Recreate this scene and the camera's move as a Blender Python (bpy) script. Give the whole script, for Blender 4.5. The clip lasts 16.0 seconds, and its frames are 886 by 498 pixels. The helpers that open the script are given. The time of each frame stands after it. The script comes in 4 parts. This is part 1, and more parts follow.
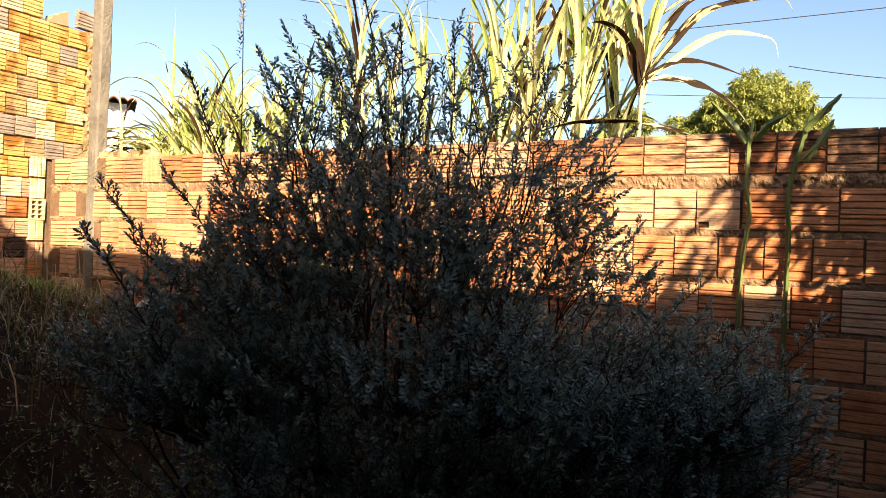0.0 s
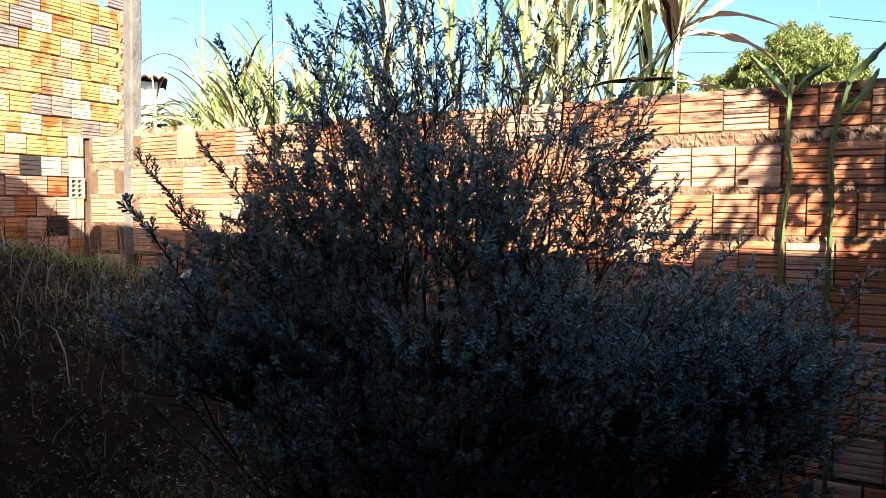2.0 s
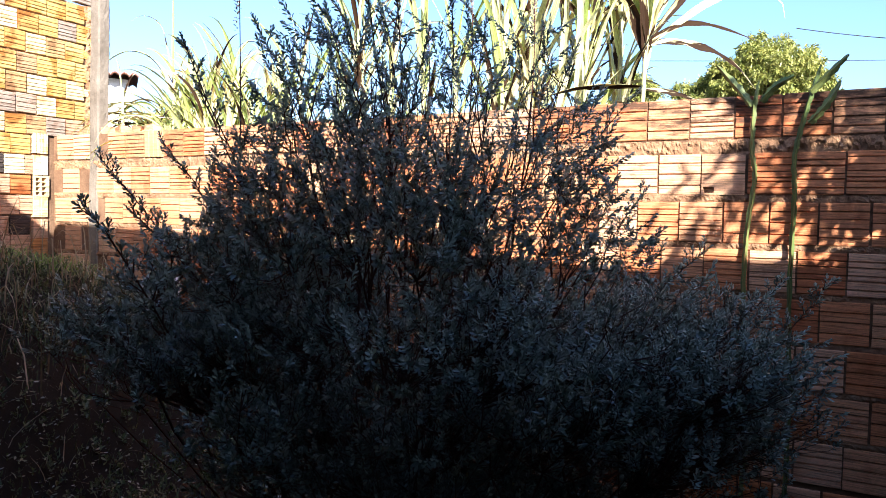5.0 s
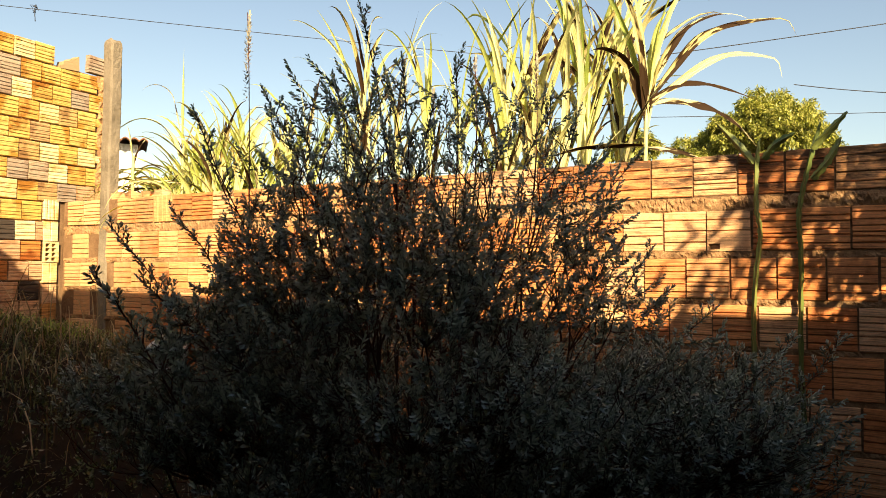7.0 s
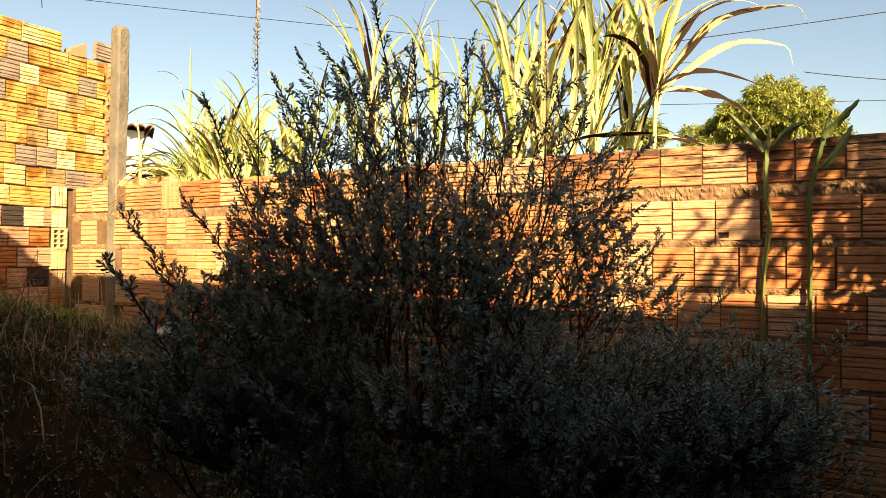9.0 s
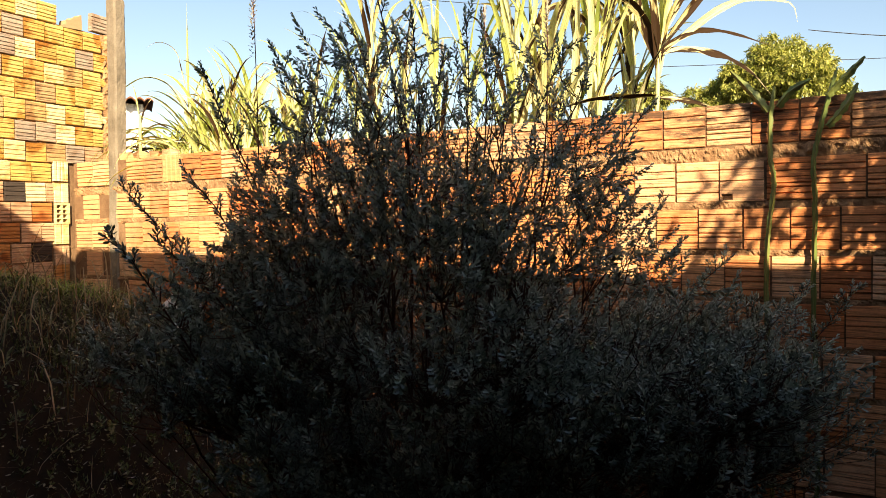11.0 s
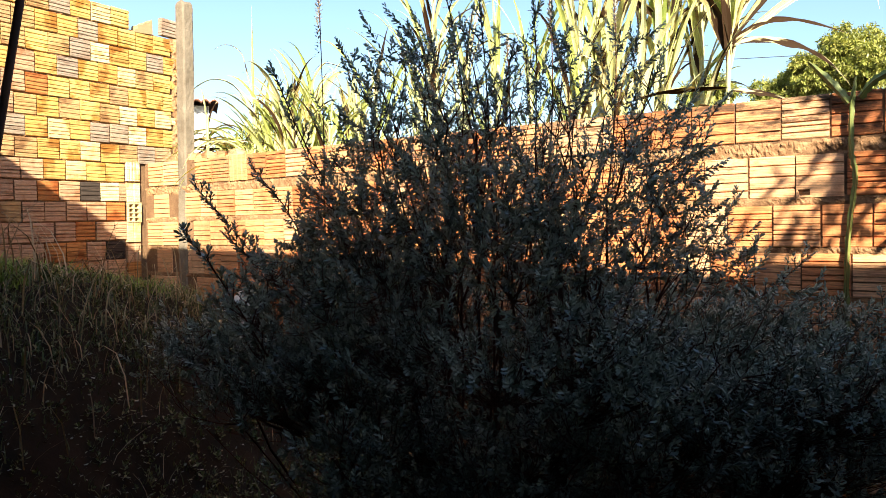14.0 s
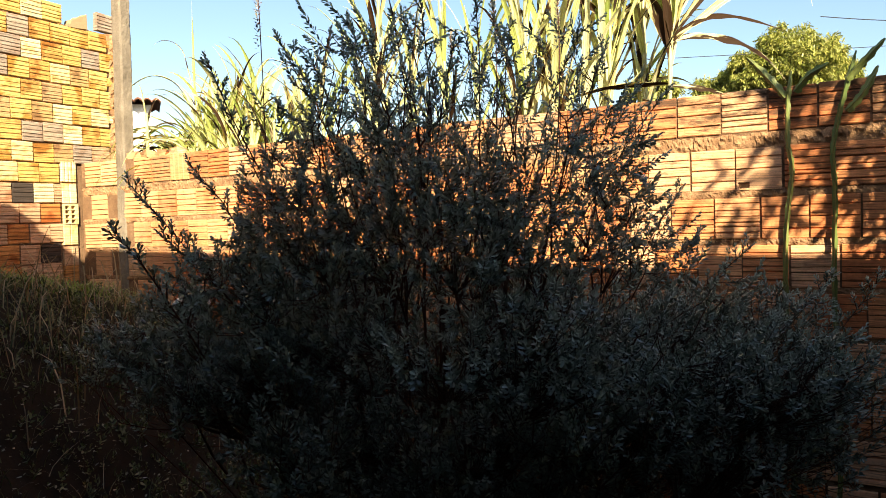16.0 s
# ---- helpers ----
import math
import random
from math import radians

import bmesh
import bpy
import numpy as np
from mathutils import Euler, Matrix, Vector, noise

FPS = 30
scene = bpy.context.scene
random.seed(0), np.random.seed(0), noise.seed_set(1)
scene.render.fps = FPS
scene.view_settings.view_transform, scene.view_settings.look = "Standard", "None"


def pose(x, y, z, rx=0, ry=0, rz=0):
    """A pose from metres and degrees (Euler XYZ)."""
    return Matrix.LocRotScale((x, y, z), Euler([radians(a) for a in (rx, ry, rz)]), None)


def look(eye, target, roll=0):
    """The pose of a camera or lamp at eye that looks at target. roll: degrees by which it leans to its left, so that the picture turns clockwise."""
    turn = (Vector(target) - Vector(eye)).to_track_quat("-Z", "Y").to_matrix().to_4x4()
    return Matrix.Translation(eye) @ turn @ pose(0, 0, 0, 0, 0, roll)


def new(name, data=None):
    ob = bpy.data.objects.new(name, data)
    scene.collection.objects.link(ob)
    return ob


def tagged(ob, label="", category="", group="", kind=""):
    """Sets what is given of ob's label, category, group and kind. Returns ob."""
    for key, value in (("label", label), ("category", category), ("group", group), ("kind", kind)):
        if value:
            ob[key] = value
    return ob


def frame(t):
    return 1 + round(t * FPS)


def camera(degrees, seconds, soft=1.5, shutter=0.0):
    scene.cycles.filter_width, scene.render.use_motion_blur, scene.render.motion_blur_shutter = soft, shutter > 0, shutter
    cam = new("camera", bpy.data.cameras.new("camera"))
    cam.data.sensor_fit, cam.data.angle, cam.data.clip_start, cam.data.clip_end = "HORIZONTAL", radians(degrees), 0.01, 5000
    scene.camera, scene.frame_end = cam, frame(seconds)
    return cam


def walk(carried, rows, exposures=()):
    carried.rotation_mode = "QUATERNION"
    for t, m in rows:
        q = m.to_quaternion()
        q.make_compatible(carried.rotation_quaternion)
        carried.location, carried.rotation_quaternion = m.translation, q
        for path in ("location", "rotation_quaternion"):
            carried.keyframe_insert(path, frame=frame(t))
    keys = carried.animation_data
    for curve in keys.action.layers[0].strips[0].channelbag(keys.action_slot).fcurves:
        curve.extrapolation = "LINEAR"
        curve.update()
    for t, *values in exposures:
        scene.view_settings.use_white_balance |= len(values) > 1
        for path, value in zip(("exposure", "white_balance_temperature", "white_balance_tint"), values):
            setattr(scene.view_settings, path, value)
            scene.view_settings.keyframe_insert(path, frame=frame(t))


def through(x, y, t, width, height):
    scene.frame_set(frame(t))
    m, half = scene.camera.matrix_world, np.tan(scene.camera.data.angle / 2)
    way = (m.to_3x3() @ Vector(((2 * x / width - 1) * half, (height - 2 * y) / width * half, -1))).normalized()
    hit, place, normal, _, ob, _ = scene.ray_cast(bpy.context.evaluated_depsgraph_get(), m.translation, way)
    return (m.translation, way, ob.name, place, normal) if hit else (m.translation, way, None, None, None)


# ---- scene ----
cam = camera(62.91, 16.0, 0.3)
# seconds, place, turn
PATH = [
    (0, 0.014, -3.633, 1.500, 88.31, -3.21, 27.92),
    (0.5, 0.012, -3.629, 1.486, 86.45, -3.35, 27.55),
    (1, 0.003, -3.629, 1.484, 85.79, -2.86, 28.64),
    (1.5, 0.000, -3.636, 1.491, 86.08, -2.41, 29.52),
    (2, 0.002, -3.638, 1.486, 85.75, -1.50, 30.37),
    (2.5, -0.004, -3.641, 1.485, 85.59, -1.63, 30.92),
    (3, 0.012, -3.637, 1.485, 85.71, -2.30, 28.96),
    (3.2, 0.012, -3.628, 1.477, 84.84, -2.60, 28.22),
    (5.3, 0.023, -3.614, 1.496, 86.70, -2.35, 28.43),
    (5.5, 0.020, -3.610, 1.500, 87.42, -2.35, 28.50),
    (6, 0.020, -3.618, 1.508, 90.16, -1.51, 29.13),
    (6.5, 0.016, -3.619, 1.509, 89.97, -1.47, 29.22),
    (7, 0.020, -3.626, 1.510, 90.52, -1.36, 28.82),
    (7.5, 0.018, -3.632, 1.514, 90.75, -1.72, 28.68),
    (8, 0.014, -3.632, 1.510, 90.16, -1.86, 28.73),
    (8.5, 0.012, -3.633, 1.510, 89.78, -1.98, 28.84),
    (9, 0.009, -3.634, 1.512, 89.51, -1.53, 29.24),
    (9.2, 0.011, -3.632, 1.510, 89.16, -1.48, 29.27),
    (11.3, 0.008, -3.627, 1.507, 86.96, -0.33, 29.54),
    (11.5, 0.007, -3.626, 1.507, 87.08, -0.31, 29.67),
    (12, -0.012, -3.631, 1.508, 86.60, -0.14, 31.88),
    (12.5, -0.022, -3.623, 1.501, 86.46, 0.28, 33.79),
    (13, -0.022, -3.619, 1.499, 86.40, 0.42, 33.45),
    (13.5, -0.029, -3.618, 1.503, 86.47, 0.19, 34.11),
    (14, -0.028, -3.624, 1.504, 86.82, -0.20, 33.99),
    (14.5, -0.022, -3.623, 1.506, 87.22, -0.24, 33.35),
    (15, -0.023, -3.623, 1.506, 87.45, 0.06, 33.47),
    (15.5, -0.032, -3.601, 1.502, 88.07, 0.07, 33.28),
    (16, -0.028, -3.587, 1.492, 86.73, 0.46, 30.14),
]
EXPOSURES = [   # seconds, stops, kelvin, tint
    (0, 1.70, 6350, 13), (1, 1.79, 5700, 11), (1.5, 1.90, 5100, 10), (2, 1.92, 4950, 11), (3.2, 1.97, 4900, 13), (5.3, 2.04, 5050, 17), (5.6, 2.00, 5250, 16),
    (6, 1.56, 6550, 0), (7, 1.51, 7950, 9), (9.2, 1.51, 7900, 9), (11.5, 1.64, 6700, 11), (12.5, 1.70, 6050, 10), (14, 1.84, 6000, 8), (15.5, 1.76, 6150, 8), (16, 1.69, 6450, 8)]
walk(cam, [(t, pose(*row)) for t, *row in PATH], EXPOSURES)

# ---- sky and sun ----
SUN_TURN, SUN_RISE = radians(40), radians(28.2)   # from behind the camera, swung to its right
world = bpy.data.worlds.new("sky")
scene.world = world
world.use_nodes = True
wt = world.node_tree
sky = wt.nodes.new("ShaderNodeTexSky")
sky.sky_type, sky.sun_disc = "NISHITA", False
sky.sun_elevation, sky.sun_rotation = SUN_RISE, math.pi - SUN_TURN
sky.air_density, sky.dust_density, sky.ozone_density = 1.0, 1.5, 1.0
wt.links.new(sky.outputs["Color"], wt.nodes["Background"].inputs["Color"])
wt.nodes["Background"].inputs["Strength"].default_value = 0.067
sun_data = bpy.data.lights.new("sun", "SUN")
sun_data.energy, sun_data.angle, sun_data.color = 5.0, radians(0.55), (1.0, 0.865, 0.60)
sun = new("sun", sun_data)
to_sun = Vector((math.sin(SUN_TURN) * math.cos(SUN_RISE), -math.cos(SUN_TURN) * math.cos(SUN_RISE), math.sin(SUN_RISE)))
sun.matrix_world = look(to_sun * 30, (0, 0, 0))

# ---- materials ----
def shader(name, rough=0.85, metal=0.0, spec=0.3):
    m = bpy.data.materials.new(name)
    m.use_nodes = True
    b = m.node_tree.nodes["Principled BSDF"]
    b.inputs["Roughness"].default_value, b.inputs["Metallic"].default_value = rough, metal
    b.inputs["Specular IOR Level"].default_value = spec
    return m, m.node_tree, b


def node(nt, kind, **values):
    n = nt.nodes.new(kind)
    for key, value in values.items():
        n.inputs[key.replace("_", " ")].default_value = value
    return n


def coords(nt, scale=(1, 1, 1), space="Object"):
    c, m = nt.nodes.new("ShaderNodeTexCoord"), nt.nodes.new("ShaderNodeMapping")
    m.inputs["Scale"].default_value = scale
    nt.links.new(c.outputs[space], m.inputs["Vector"])
    return m.outputs["Vector"]


def place_coords(nt, scale=(1, 1, 1)):
    g, m = nt.nodes.new("ShaderNodeNewGeometry"), nt.nodes.new("ShaderNodeMapping")
    m.inputs["Scale"].default_value = scale
    nt.links.new(g.outputs["Position"], m.inputs["Vector"])
    return m.outputs["Vector"]


def noise_tex(nt, vector, scale, detail=4.0, rough=0.6):
    n = node(nt, "ShaderNodeTexNoise", Scale=scale, Detail=detail, Roughness=rough)
    nt.links.new(vector, n.inputs["Vector"])
    return n.outputs["Fac"]


def ramp(nt, fac, stops, constant=False):
    r = nt.nodes.new("ShaderNodeValToRGB")
    e = r.color_ramp.elements
    while len(e) < len(stops):
        e.new(0.5)
    for el, (at, col) in zip(e, stops):
        el.position = at
        el.color = (*col, 1) if isinstance(col, tuple) else (col, col, col, 1)
    if constant:
        r.color_ramp.interpolation = "CONSTANT"
    nt.links.new(fac, r.inputs["Fac"])
    return r.outputs["Color"]


def blend(nt, kind, fac, a, b):
    x = nt.nodes.new("ShaderNodeMix")
    x.data_type, x.blend_type = "RGBA", kind
    for socket, value in ((x.inputs["Factor"], fac), (x.inputs[6], a), (x.inputs[7], b)):
        if isinstance(value, (int, float)):
            socket.default_value = value
        elif isinstance(value, tuple):
            socket.default_value = (*value, 1)
        else:
            nt.links.new(value, socket)
    return x.outputs[2]


def maths(nt, op, a, b=0.0):
    x = nt.nodes.new("ShaderNodeMath")
    x.operation = op
    for socket, value in ((x.inputs[0], a), (x.inputs[1], b)):
        if isinstance(value, (int, float)):
            socket.default_value = value
        else:
            nt.links.new(value, socket)
    return x.outputs[0]


def bump(nt, b, height, strength, distance=0.01):
    n = node(nt, "ShaderNodeBump", Strength=strength, Distance=distance)
    nt.links.new(height, n.inputs["Height"])
    nt.links.new(n.outputs["Normal"], b.inputs["Normal"])


def own_random(nt):
    """A number of its own for each piece, whether it is an object or an island of a joined mesh."""
    o, g = nt.nodes.new("ShaderNodeObjectInfo"), nt.nodes.new("ShaderNodeNewGeometry")
    return maths(nt, "FRACT", maths(nt, "ADD", o.outputs["Random"], g.outputs["Random Per Island"]))


def brick_material(name, stops, stain, stain_colour, stain_high=None, fire_tint=(0.62, 0.47, 0.38), lime_glare=None, fired=0.65, ends=0.0):
    m, nt, b = shader(name, 0.9, spec=0.15)
    r = own_random(nt)
    base = ramp(nt, r, stops, True)
    local = coords(nt)
    shifted = nt.nodes.new("ShaderNodeVectorMath")
    shifted.operation = "ADD"
    nt.links.new(place_coords(nt), shifted.inputs[0])
    spread = nt.nodes.new("ShaderNodeCombineXYZ")
    nt.links.new(maths(nt, "MULTIPLY", r, 37.0), spread.inputs[0])
    nt.links.new(spread.outputs[0], shifted.inputs[1])
    vec = shifted.outputs[0]
    fire = noise_tex(nt, vec, 9.0, 3.0)
    if ends:                                   # the kiln scorched one end of the brick more than the other
        sl = nt.nodes.new("ShaderNodeSeparateXYZ")
        nt.links.new(local, sl.inputs[0])
        way = maths(nt, "SUBTRACT", maths(nt, "MULTIPLY", maths(nt, "FRACT", maths(nt, "MULTIPLY", r, 7.13)), 2.0), 1.0)
        tall = maths(nt, "SUBTRACT", maths(nt, "MULTIPLY", maths(nt, "FRACT", maths(nt, "MULTIPLY", r, 31.7)), 2.0), 1.0)
        lean = maths(nt, "ADD", maths(nt, "MULTIPLY", sl.outputs[0], way), maths(nt, "MULTIPLY", sl.outputs[2], tall))
        fire = maths(nt, "ADD", fire, maths(nt, "MULTIPLY", lean, 3.2 * ends))
    col = blend(nt, "MULTIPLY", fired, base, ramp(nt, fire, [(0.3, fire_tint), (0.48, (1.0, 0.97, 0.92)), (0.72, (1.0, 0.93, 0.82))]))
    st = nt.nodes.new("ShaderNodeMapping")
    st.inputs["Scale"].default_value = (2.0, 2.0, 70.0)
    nt.links.new(vec, st.inputs["Vector"])
    streak = noise_tex(nt, st.outputs[0], 2.2, 5.0, 0.7)
    col = blend(nt, "MULTIPLY", 0.8, col, ramp(nt, streak, [(0.36, 0.22), (0.54, 1.0)]))
    speck = noise_tex(nt, place_coords(nt), 55.0, 3.0, 0.7)
    col = blend(nt, "MULTIPLY", 0.5, col, ramp(nt, speck, [(0.3, 0.6), (0.5, 1.0)]))
    dirt = noise_tex(nt, place_coords(nt, (1, 1, 1.7)), 3.4, 6.0, 0.65)
    mask = ramp(nt, dirt, [(stain, 0.0), (stain + 0.12, 1.0)])
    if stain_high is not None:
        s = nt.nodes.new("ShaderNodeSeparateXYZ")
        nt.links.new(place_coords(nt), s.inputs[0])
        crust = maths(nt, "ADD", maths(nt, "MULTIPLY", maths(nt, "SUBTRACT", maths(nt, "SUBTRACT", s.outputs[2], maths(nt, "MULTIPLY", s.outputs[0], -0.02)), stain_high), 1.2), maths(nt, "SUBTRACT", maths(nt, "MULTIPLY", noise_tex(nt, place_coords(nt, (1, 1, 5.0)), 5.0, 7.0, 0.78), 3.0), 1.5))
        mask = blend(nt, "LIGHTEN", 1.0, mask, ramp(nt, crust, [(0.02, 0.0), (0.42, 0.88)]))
    col = blend(nt, "MIX", mask, col, stain_colour)
    if lime_glare is not None:                       # pale salts on the wall's old end, with sun glare coloured in
        s = nt.nodes.new("ShaderNodeSeparateXYZ")
        nt.links.new(place_coords(nt), s.inputs[0])
        wash = maths(nt, "ADD", maths(nt, "MULTIPLY", maths(nt, "SUBTRACT", lime_glare, s.outputs[0]), 0.25), noise_tex(nt, place_coords(nt, (1.4, 1, 0.8)), 3.0, 6.0, 0.75))
        col = blend(nt, "MIX", ramp(nt, wash, [(0.52, 0.0), (0.80, 0.40)]), col, (0.66, 0.50, 0.29))
    nt.links.new(col, b.inputs["Base Color"])
    bump(nt, b, maths(nt, "ADD", streak, maths(nt, "MULTIPLY", speck, 0.6)), 0.55, 0.004)
    return m


CLAYS = {c: brick_material("fired_clay_" + name, [(0.0, a), (0.35, b), (0.7, tuple(0.5 * (p + q) for p, q in zip(a, b)))], 0.66, (0.26, 0.17, 0.11), fire_tint=burn, fired=0.95, ends=side) for c, name, a, b, burn, side in (
    ("y", "yellow", (0.66, 0.49, 0.18), (0.62, 0.43, 0.14), (0.66, 0.42, 0.22), 0.75), ("w", "whitish", (0.76, 0.67, 0.44), (0.72, 0.58, 0.32), (0.80, 0.58, 0.34), 0.5),
    ("o", "orange", (0.60, 0.36, 0.11), (0.64, 0.42, 0.14), (0.54, 0.34, 0.20), 1.0), ("r", "deep_orange", (0.50, 0.21, 0.07), (0.56, 0.26, 0.09), (0.55, 0.36, 0.26), 0.8),
    ("g", "mauve", (0.38, 0.30, 0.25), (0.42, 0.33, 0.26), (0.78, 0.66, 0.56), 0.5), ("t", "scorched", (0.54, 0.35, 0.16), (0.48, 0.31, 0.17), (0.50, 0.40, 0.36), 1.0),
    ("p", "pink", (0.54, 0.34, 0.22), (0.58, 0.37, 0.24), (0.70, 0.52, 0.40), 0.5), ("k", "near_black", (0.07, 0.055, 0.05), (0.10, 0.08, 0.07), (0.5, 0.45, 0.4), 0.5))}
BRICK_OLD = brick_material("fired_clay_weathered", [(0.0, (0.73, 0.30, 0.13)), (0.25, (0.80, 0.40, 0.20)), (0.5, (0.67, 0.25, 0.10)), (0.65, (0.83, 0.47, 0.27)), (0.85, (0.59, 0.21, 0.085))], 0.655, (0.06, 0.04, 0.028), 1.755, lime_glare=-3.9)


def rough_material(name, dark, light, scale=14.0, rough=0.95, relief=0.7, fine=90.0):
    m, nt, b = shader(name, rough, spec=0.15)
    v = place_coords(nt)
    big, small = noise_tex(nt, v, scale * 0.25, 5.0), noise_tex(nt, v, fine, 4.0, 0.7)
    col = blend(nt, "MIX", ramp(nt, big, [(0.3, 0.0), (0.7, 1.0)]), dark, light)
    col = blend(nt, "MULTIPLY", 0.6, col, ramp(nt, small, [(0.3, 0.55), (0.6, 1.0)]))
    nt.links.new(col, b.inputs["Base Color"])
    bump(nt, b, maths(nt, "ADD", noise_tex(nt, v, scale, 5.0), maths(nt, "MULTIPLY", small, 0.4)), relief, 0.01)
    return m


MORTAR = rough_material("mortar", (0.20, 0.10, 0.05), (0.48, 0.28, 0.15), 60.0, 0.95, 0.9)
MORTAR_RED = rough_material("orange_mortar", (0.17, 0.085, 0.04), (0.40, 0.23, 0.11), 50.0, 0.95, 0.9)
MORTAR_DARK = rough_material("dark_mortar", (0.13, 0.07, 0.04), (0.27, 0.16, 0.09), 30.0)
CONCRETE = rough_material("concrete", (0.15, 0.12, 0.09), (0.27, 0.22, 0.17), 22.0)
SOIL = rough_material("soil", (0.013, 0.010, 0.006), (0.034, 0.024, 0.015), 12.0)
PLASTER = rough_material("plaster", (0.11, 0.095, 0.08), (0.17, 0.15, 0.13), 5.0)
BARK = rough_material("bark", (0.05, 0.028, 0.018), (0.12, 0.07, 0.045), 60.0, 0.9, 0.6, 160.0)
TWIG = rough_material("red_brown_twig", (0.055, 0.02, 0.013), (0.11, 0.042, 0.026), 60.0, 0.8, 0.3, 160.0)
RUST = rough_material("rusted_iron", (0.035, 0.02, 0.016), (0.10, 0.05, 0.035), 18.0, 0.75, 0.3, 140.0)
TILE = rough_material("clay_roof_tile", (0.12, 0.055, 0.035), (0.26, 0.12, 0.07), 18.0)
LIMEWASH = rough_material("limewash", (0.70, 0.70, 0.68), (0.80, 0.80, 0.79), 3.0, 0.9, 0.1)
PALE = rough_material("dirty_white_plastic", (0.55, 0.55, 0.53), (0.75, 0.75, 0.74), 9.0, 0.5, 0.3)


def leaf_material(name, stops, through_colour, through=0.3, rough=0.5, vein=0.0, spec=0.4, rot=0.56):
    m, nt, b = shader(name, rough, spec=spec)
    col = ramp(nt, own_random(nt), stops)
    v = place_coords(nt)
    col = blend(nt, "MULTIPLY", 0.6, col, ramp(nt, noise_tex(nt, v, 22.0, 4.0), [(0.3, 0.6), (0.65, 1.0)]))
    if vein:                                   # stripes and dry streaks along the blade
        uv = coords(nt, (1, 0.7, 1), "UV")
        stripe = noise_tex(nt, uv, 6.0, 3.0, 0.7)
        col = blend(nt, "MULTIPLY", vein, col, ramp(nt, stripe, [(0.36, (0.42, 0.36, 0.22)), (0.52, (1.0, 1.0, 1.0))]))
        along = node(nt, "ShaderNodeVectorMath")
        nt.links.new(coords(nt, (0.35, 2.2, 1), "UV"), along.inputs[0])
        nt.links.new(maths(nt, "MULTIPLY", own_random(nt), 40.0), along.inputs[1])
        rust = noise_tex(nt, along.outputs[0], 1.5, 3.0, 0.6)
        col = blend(nt, "MIX", ramp(nt, rust, [(rot, 0.0), (rot + 0.05, 0.98)]), col, (0.024, 0.008, 0.003))
    nt.links.new(col, b.inputs["Base Color"])
    if through:
        t = nt.nodes.new("ShaderNodeBsdfTranslucent")
        nt.links.new(blend(nt, "MULTIPLY", 1.0, col, through_colour), t.inputs["Color"])
        mix = nt.nodes.new("ShaderNodeMixShader")
        mix.inputs[0].default_value = through
        nt.links.new(b.outputs[0], mix.inputs[1])
        nt.links.new(t.outputs[0], mix.inputs[2])
        nt.links.new(mix.outputs[0], nt.nodes["Material Output"].inputs["Surface"])
    bump(nt, b, noise_tex(nt, v, 180.0, 3.0), 0.25, 0.002)
    return m


# pale new tips over darkened older leaves: highlights and inner shade coloured in
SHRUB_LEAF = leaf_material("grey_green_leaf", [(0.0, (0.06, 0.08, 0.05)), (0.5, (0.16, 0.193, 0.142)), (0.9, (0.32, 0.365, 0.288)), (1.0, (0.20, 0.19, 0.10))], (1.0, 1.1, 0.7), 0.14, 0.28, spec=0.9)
SHRUB_TIP = leaf_material("young_highlit_leaf", [(0.0, (0.38, 0.43, 0.35)), (0.5, (0.55, 0.60, 0.50)), (1.0, (0.70, 0.73, 0.63))], (1.0, 1.1, 0.8), 0.15, 0.32, spec=0.8)
CANE_LEAF = leaf_material("cane_leaf", [(0.0, (0.30, 0.37, 0.09)), (0.25, (0.56, 0.60, 0.19)), (0.6, (0.77, 0.77, 0.36)), (0.9, (0.86, 0.83, 0.52)), (1.0, (0.62, 0.47, 0.20))], (1.2, 1.15, 0.6), 0.32, 0.5, 0.8, rot=0.60)
CANE_DRY = leaf_material("dry_cane_leaf", [(0.0, (0.58, 0.49, 0.22)), (0.5, (0.70, 0.62, 0.32)), (1.0, (0.80, 0.75, 0.48))], (1.2, 0.9, 0.5), 0.22, 0.7, 0.9, spec=0.12, rot=0.47)
CANE_STALK = leaf_material("cane_stalk", [(0.0, (0.42, 0.42, 0.16)), (1.0, (0.60, 0.55, 0.28))], (1, 1, 1), 0.0, 0.45)
TREE_LEAF = leaf_material("mango_leaf", [(0.0, (0.13, 0.16, 0.03)), (0.4, (0.28, 0.29, 0.06)), (1.0, (0.48, 0.44, 0.13))], (1.1, 1.2, 0.5), 0.25, 0.4)
CACTUS = leaf_material("cactus_skin", [(0.0, (0.12, 0.16, 0.04)), (1.0, (0.20, 0.22, 0.065))], (1, 1, 1), 0.0, 0.5)
GRASS = leaf_material("grass_blade", [(0.0, (0.14, 0.23, 0.045)), (0.6, (0.29, 0.42, 0.09)), (1.0, (0.42, 0.48, 0.16))], (1.1, 1.2, 0.5), 0.3, 0.6)
WEED = leaf_material("weed_leaf", [(0.0, (0.06, 0.08, 0.022)), (0.6, (0.12, 0.15, 0.055)), (0.85, (0.20, 0.21, 0.10)), (1.0, (0.42, 0.40, 0.26))], (1.1, 1.2, 0.5), 0.2, 0.5)
STRAW = leaf_material("dry_straw", [(0.0, (0.20, 0.14, 0.07)), (0.6, (0.38, 0.29, 0.16)), (1.0, (0.60, 0.49, 0.31))], (1, 0.9, 0.6), 0.2, 0.7)
